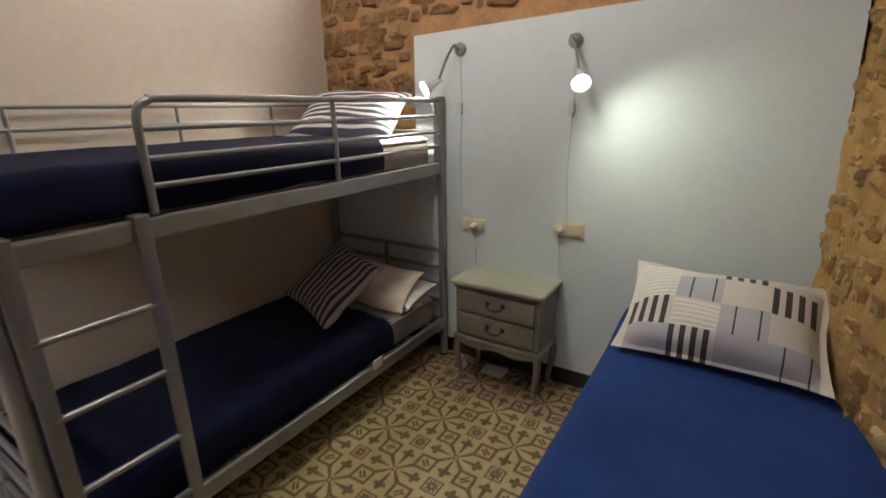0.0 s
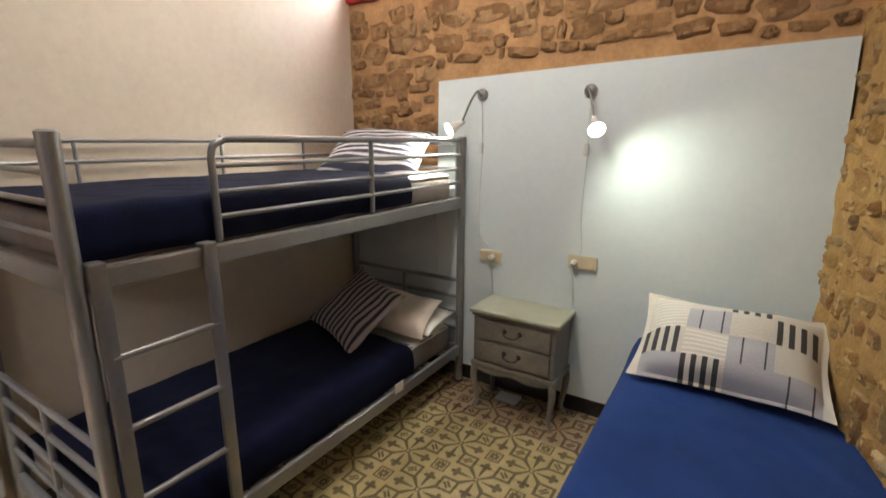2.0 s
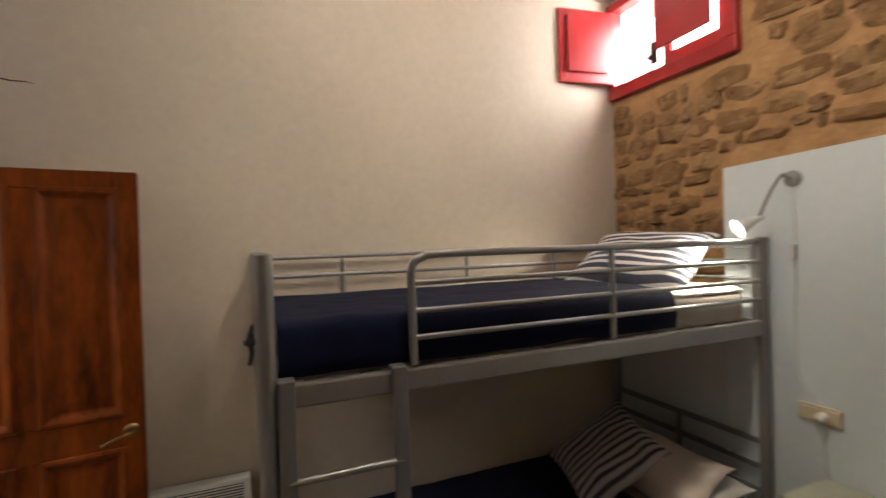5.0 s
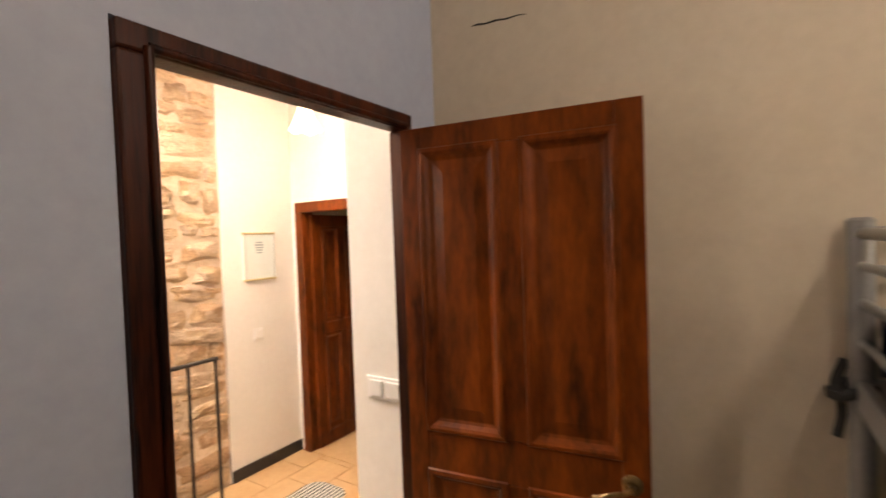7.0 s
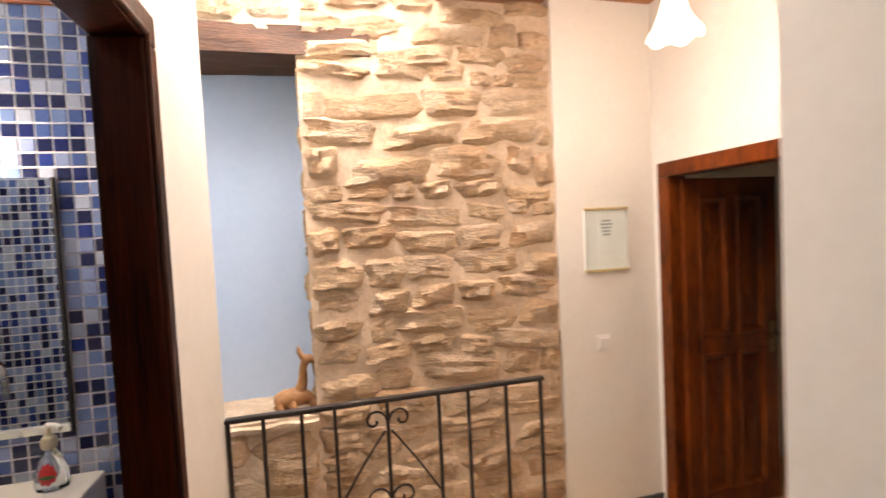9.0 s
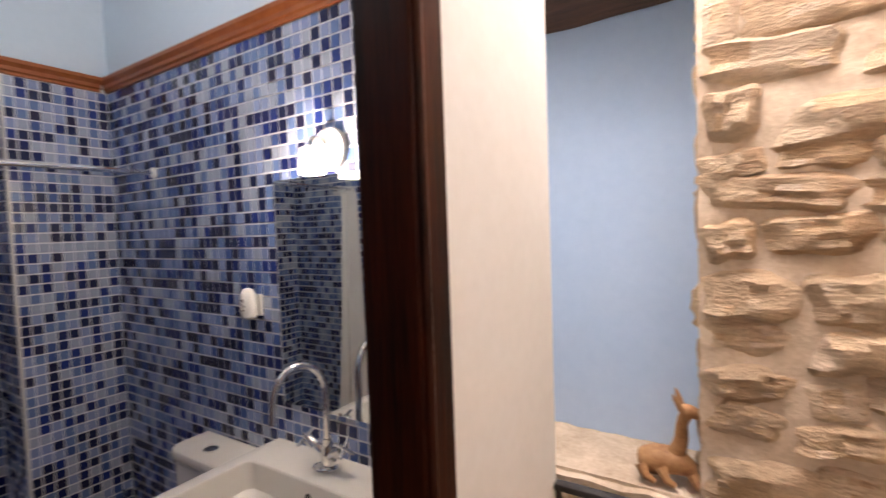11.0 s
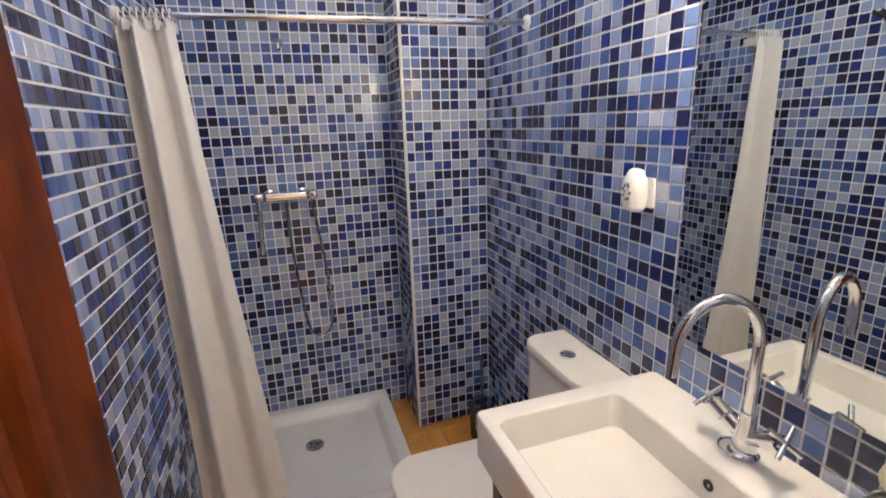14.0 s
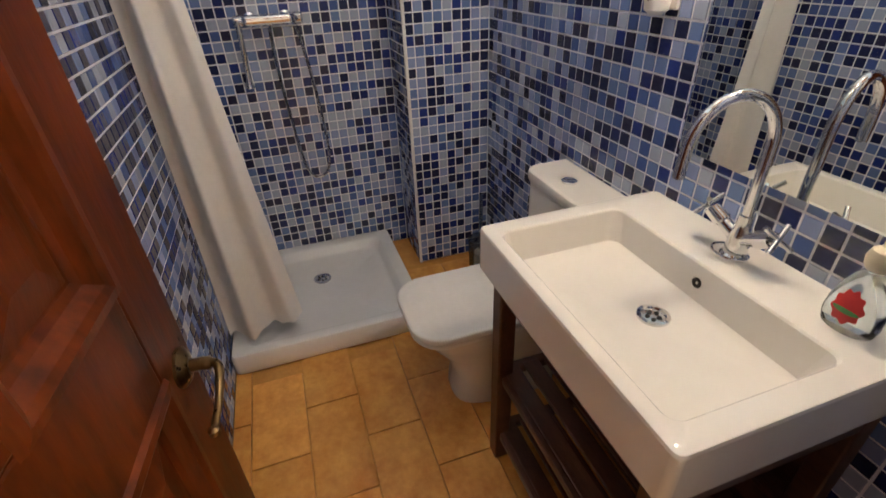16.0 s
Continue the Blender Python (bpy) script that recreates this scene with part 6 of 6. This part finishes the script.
def soap_bottle():
    x, y, z = -1.322, -2.468, 0.872
    s = thing("soap_bottle", (x, y, z), "clear plastic soap dispenser with a red flower label", "soap dispenser")
    prof = [(0.03, 0.0), (0.041, 0.005), (0.045, 0.02), (0.043, 0.042), (0.035, 0.066), (0.024, 0.085), (0.015, 0.096), (0.014, 0.104)]

    def flat(bm, k=0.72):
        for v in bm.verts:
            v.co.y = y + (v.co.y - y) * k
        return bm

    body = part("bottle", flat(lathe(prof, (x, y, z), 32)), soap_glass, s)
    body.visible_shadow = False

    def radius(h):
        for (r0, h0), (r1, h1) in zip(prof, prof[1:]):
            if h0 <= h <= h1:
                return r0 + (r1 - r0) * (h - h0) / (h1 - h0)
        return 0.014

    def patch(mid, up, size_u, size_v, scallop, lift, toward=92):
        bm = bmesh.new()
        rings = []
        for f in (0.02, 0.35, 0.7, 1.0):
            ring = []
            for k in range(48):
                t = 2 * math.pi * k / 48
                q = f * (1 + scallop * math.cos(9 * t))
                a, h = radians(toward) + mid + q * size_u * math.cos(t) / 0.042, up + q * size_v * math.sin(t)
                r = radius(h) + lift
                ring.append(bm.verts.new((x + r * math.cos(a), y + r * 0.72 * math.sin(a), z + h)))
            rings.append(ring)
        for p, q in zip(rings, rings[1:]):
            for k in range(48):
                bm.faces.new((p[k], p[(k + 1) % 48], q[(k + 1) % 48], q[k]))
        bm.faces.new(rings[0])
        return bm

    flower = part("label", patch(0, 0.046, 0.024, 0.024, 0.1, 0.001), soap_red, s, "red flower label")
    part("label_band", patch(0.0, 0.04, 0.02, 0.004, 0.0, 0.0018), soap_green, flower, "green label band")
    pump = part("pump", lathe([(0.016, 0.1), (0.02, 0.106), (0.022, 0.116), (0.018, 0.128), (0.008, 0.133), (0.0065, 0.15)], (x, y, z), 22), cream_plastic, s, "cream pump")
    part("nozzle", tube(curve([(x, y, z + 0.146), (x + 0.002, y, z + 0.156), (x - 0.03, y + 0.02, z + 0.158), (x - 0.045, y + 0.03, z + 0.152)], 4), 0.0065, 10), white_plastic, pump)
    s.scale = (1.0, 1.0, 1.25)


soap_bottle()


def toilet_brush():
    x, y = 0.24, -2.44
    b = thing("toilet_brush", (x, y, 0), "toilet brush in a smoky plastic holder in the corner", "toilet brush")
    part("holder", lathe([(0.055, 0.0), (0.06, 0.01), (0.064, 0.2), (0.06, 0.2), (0.055, 0.015), (0.01, 0.012)], (x, y, 0), 24), smoke_glass, b)
    part("brush_head", lathe([(0.01, 0.03), (0.035, 0.05), (0.035, 0.12), (0.012, 0.14)], (x, y, 0), 16), white_plastic, b)
    part("handle", tube([(x, y, 0.12), (x - 0.004, y, 0.46)], 0.009, 12), smoke_glass, b)


toilet_brush()


def robe_hook():
    x, z = -0.35, 1.9
    bm = lathe([(0.022, 0), (0.022, -0.008), (0.01, -0.014)], (x, BN, z), 16, axis="y")
    for s in (-1, 0, 1):
        tube(curve([(x, BN - 0.01, z), (x + 0.02 * s, BN - 0.035, z + 0.004), (x + 0.032 * s, BN - 0.055, z + 0.022)], 4), 0.006, 8, bm)
    solid("robe_hook", bm, iron, "black iron robe hook on the tiles", "hook")


robe_hook()

mat_weave = stripe_material("woven_mat", 34, 0.5, (0.03, 0.03, 0.03), (0.62, 0.6, 0.54), along=1)
solid("floor_mat", rounded_slab(-3.6, -3.1, -2.54, -2.22, 0.0, 0.012, 0.1, 0.1, 0.004), mat_weave, "small black and white woven mat on the landing floor", "mat")

# ---- laid pieces: floor tiles and mosaic ----
def slab_mesh(name, a, b, h, bevel, material):
    me = finish(box(-a / 2, a / 2, -b / 2, b / 2, -h, 0, 0), name, material, (0, 0, 0))
    bm = bmesh.new()
    bm.from_mesh(me)
    bmesh.ops.bevel(bm, geom=[e for e in bm.edges if all(v.co.z > -1e-6 for v in e.verts)], offset=bevel, segments=1, affect="EDGES")
    bm.to_mesh(me)
    bm.free()
    return me


def lay_floor(floor, x0, x1, y0, y1, a, b, joint, material, offset, keep, tilt, seed, ox=0.0, oy=0.0, lift=0.0):
    """Tiles as parts of a floor, cut at its edges; every tile that is not cut shares one mesh."""
    r = random.Random(seed)
    whole = slab_mesh("tile", a - joint, b - joint, 0.012, 0.0015, material)
    j = 0
    y = y0 + oy
    while y < y1:
        x = x0 + ox - (offset * (j % 2)) * a
        while x < x1:
            lo, hi, bo, to = max(x, x0), min(x + a, x1), max(y, y0), min(y + b, y1)
            if hi - lo > 0.02 and to - bo > 0.02 and keep((lo + hi) / 2, (bo + to) / 2):
                full = hi - lo > a - 1e-4 and to - bo > b - 1e-4
                me = whole if full else slab_mesh("tile", hi - lo - joint, to - bo - joint, 0.012, 0.0015, material)
                ob = new("tile", me)
                ob.parent = floor
                ob.matrix_local = Matrix.Translation(Vector(((lo + hi) / 2, (bo + to) / 2, lift + r.uniform(-tilt, tilt) * 0.01)) - BASE[floor]) @ pose(0, 0, 0, r.uniform(-tilt, tilt), r.uniform(-tilt, tilt), 0)
            x += a
        y += b
        j += 1


lay_floor(floor_bed, XW, XE + 0.45, -1.1, YN, 0.2, 0.2, 0.0018, cement_tile, 0, lambda x, y: x < east_x(y) + 0.1, 0.05, 1, 0.075, -0.09)
lay_floor(floor_hall, HALL_W, BW, -3.0, -1.2, 0.3, 0.3, 0.006, hall_tile, 0.5, lambda x, y: not (x > -2.98 and y < -2.6), 0.1, 2, -0.1, -0.05)
lay_floor(floor_bath, BW, 0.39, BS, BN, 0.4, 0.2, 0.004, terracotta, 0.5, lambda x, y: not (x > -0.06 and y > -2.0), 0.2, 3, -0.06, -0.1)


def tile_mesh(s):
    """One mosaic piece, face along +z."""
    bm = bmesh.new()
    h, b, d = s / 2, 0.0014, 0.004
    low = [bm.verts.new((x * h, y * h, 0)) for x, y in ((-1, -1), (1, -1), (1, 1), (-1, 1))]
    mid = [bm.verts.new((x * h, y * h, d - b)) for x, y in ((-1, -1), (1, -1), (1, 1), (-1, 1))]
    top = [bm.verts.new((x * (h - b), y * (h - b), d)) for x, y in ((-1, -1), (1, -1), (1, 1), (-1, 1))]
    for p, q in ((low, mid), (mid, top)):
        for k in range(4):
            bm.faces.new((p[k], p[(k + 1) % 4], q[(k + 1) % 4], q[k]))
    bm.faces.new(top)
    return finish(bm, "tile", mosaic, (0, 0, 0))


PITCH = 0.0447
ONE = tile_mesh(PITCH - 0.006)


def tile_wall(name, origin, right, up, w, h, keep=lambda u, v: True, own=lambda u, v: False, label="blue glass mosaic"):
    """Grout and mosaic over a rectangle of wall, from its lower corner along right and up."""
    o, a, b = Vector(origin), Vector(right), Vector(up)
    n = a.cross(b)
    m0 = Matrix((a, b, n)).transposed().to_4x4()
    wall = thing(name, o, label, "tiled wall", kind="structure")
    bm = bmesh.new()
    step = 12
    nu, nv = max(1, round(w / 0.25)), max(1, round(h / 0.25))
    g = {(i, j): bm.verts.new(o + a * (w * i / nu) + b * (h * j / nv) - n * 0.003) for i in range(nu + 1) for j in range(nv + 1)}
    for i in range(nu):
        for j in range(nv):
            if keep(w * (i + 0.5) / nu, h * (j + 0.5) / nv):
                bm.faces.new((g[i, j], g[i + 1, j], g[i + 1, j + 1], g[i, j + 1]))
    part("grout", bm, grout, wall, smooth=False)
    r = random.Random(name)
    verts, faces = [], []
    cols, rows = int(w / PITCH + 0.75), int(h / PITCH + 0.5)
    px, pz = w / cols, h / rows
    made = 0
    for i in range(cols):
        for j in range(rows):
            u, v = (i + 0.5) * px, (j + 0.5) * pz
            if not keep(u, v):
                continue
            m = Matrix.Translation(a * u + b * v - n * 0.004) @ m0 @ pose(0, 0, 0, r.uniform(-0.4, 0.4), r.uniform(-0.4, 0.4), r.uniform(-0.5, 0.5)) @ Matrix.Diagonal((px / PITCH, pz / PITCH, 1, 1))
            if own(u, v) and made < 280:
                ob = new("tile", ONE)
                ob.parent = wall
                ob.matrix_local = m
                made += 1
            else:
                k = len(verts)
                verts += [m @ q.co for q in ONE.vertices]
                faces += [[k + q for q in f.vertices] for f in ONE.polygons]
    me = bpy.data.meshes.new("mosaic")
    me.from_pydata(verts, [], faces)
    me.materials.append(mosaic)
    ob = new("mosaic", me)
    ob.parent = wall
    tagged(ob, kind="stuff")


top_h = TRIM - 0.066
tile_wall("mosaic_south", (BP, BS, 0), (-1, 0, 0), (0, 0, 1), BP - BW, top_h, own=lambda u, v: 0.75 < u < 1.3 and 0.85 < v < 1.7)
tile_wall("mosaic_north", (BW, BN, 0), (1, 0, 0), (0, 0, 1), BP - BW, top_h, own=lambda u, v: u > 1.3 and 0.9 < v < 1.6)
tile_wall("mosaic_recess_side_north", (BP, BN, 0), (1, 0, 0), (0, 0, 1), BB - BP, top_h)
tile_wall("mosaic_recess_back", (BB, BN, 0), (0, -1, 0), (0, 0, 1), BN + 2.159, top_h + 0.008, own=lambda u, v: 0.9 < v < 1.5)
tile_wall("mosaic_pier_side", (BB, -2.159, 0), (-1, 0, 0), (0, 0, 1), BB - BP, top_h + 0.008)
tile_wall("mosaic_pier", (BP, -2.163, 0), (0, -1, 0), (0, 0, 1), -2.163 - BS, top_h, own=lambda u, v: 0.8 < v < 2.0)
slope = Vector((BB - BP, 0, -0.13))
tile_wall("mosaic_recess_ceiling", (BP, -2.163, 2.336), (0, 1, 0), tuple(slope.normalized()), BN + 2.163, slope.length)
tile_wall("mosaic_west_south", (BW, BS, 0), (0, 1, 0), (0, 0, 1), -2.094 - BS, top_h)
tile_wall("mosaic_west_north", (BW, -1.308, 0), (0, 1, 0), (0, 0, 1), BN + 1.308, top_h)
tile_wall("mosaic_over_door", (BW, -2.092, 2.118), (0, 1, 0), (0, 0, 1), 0.782, top_h - 2.118)
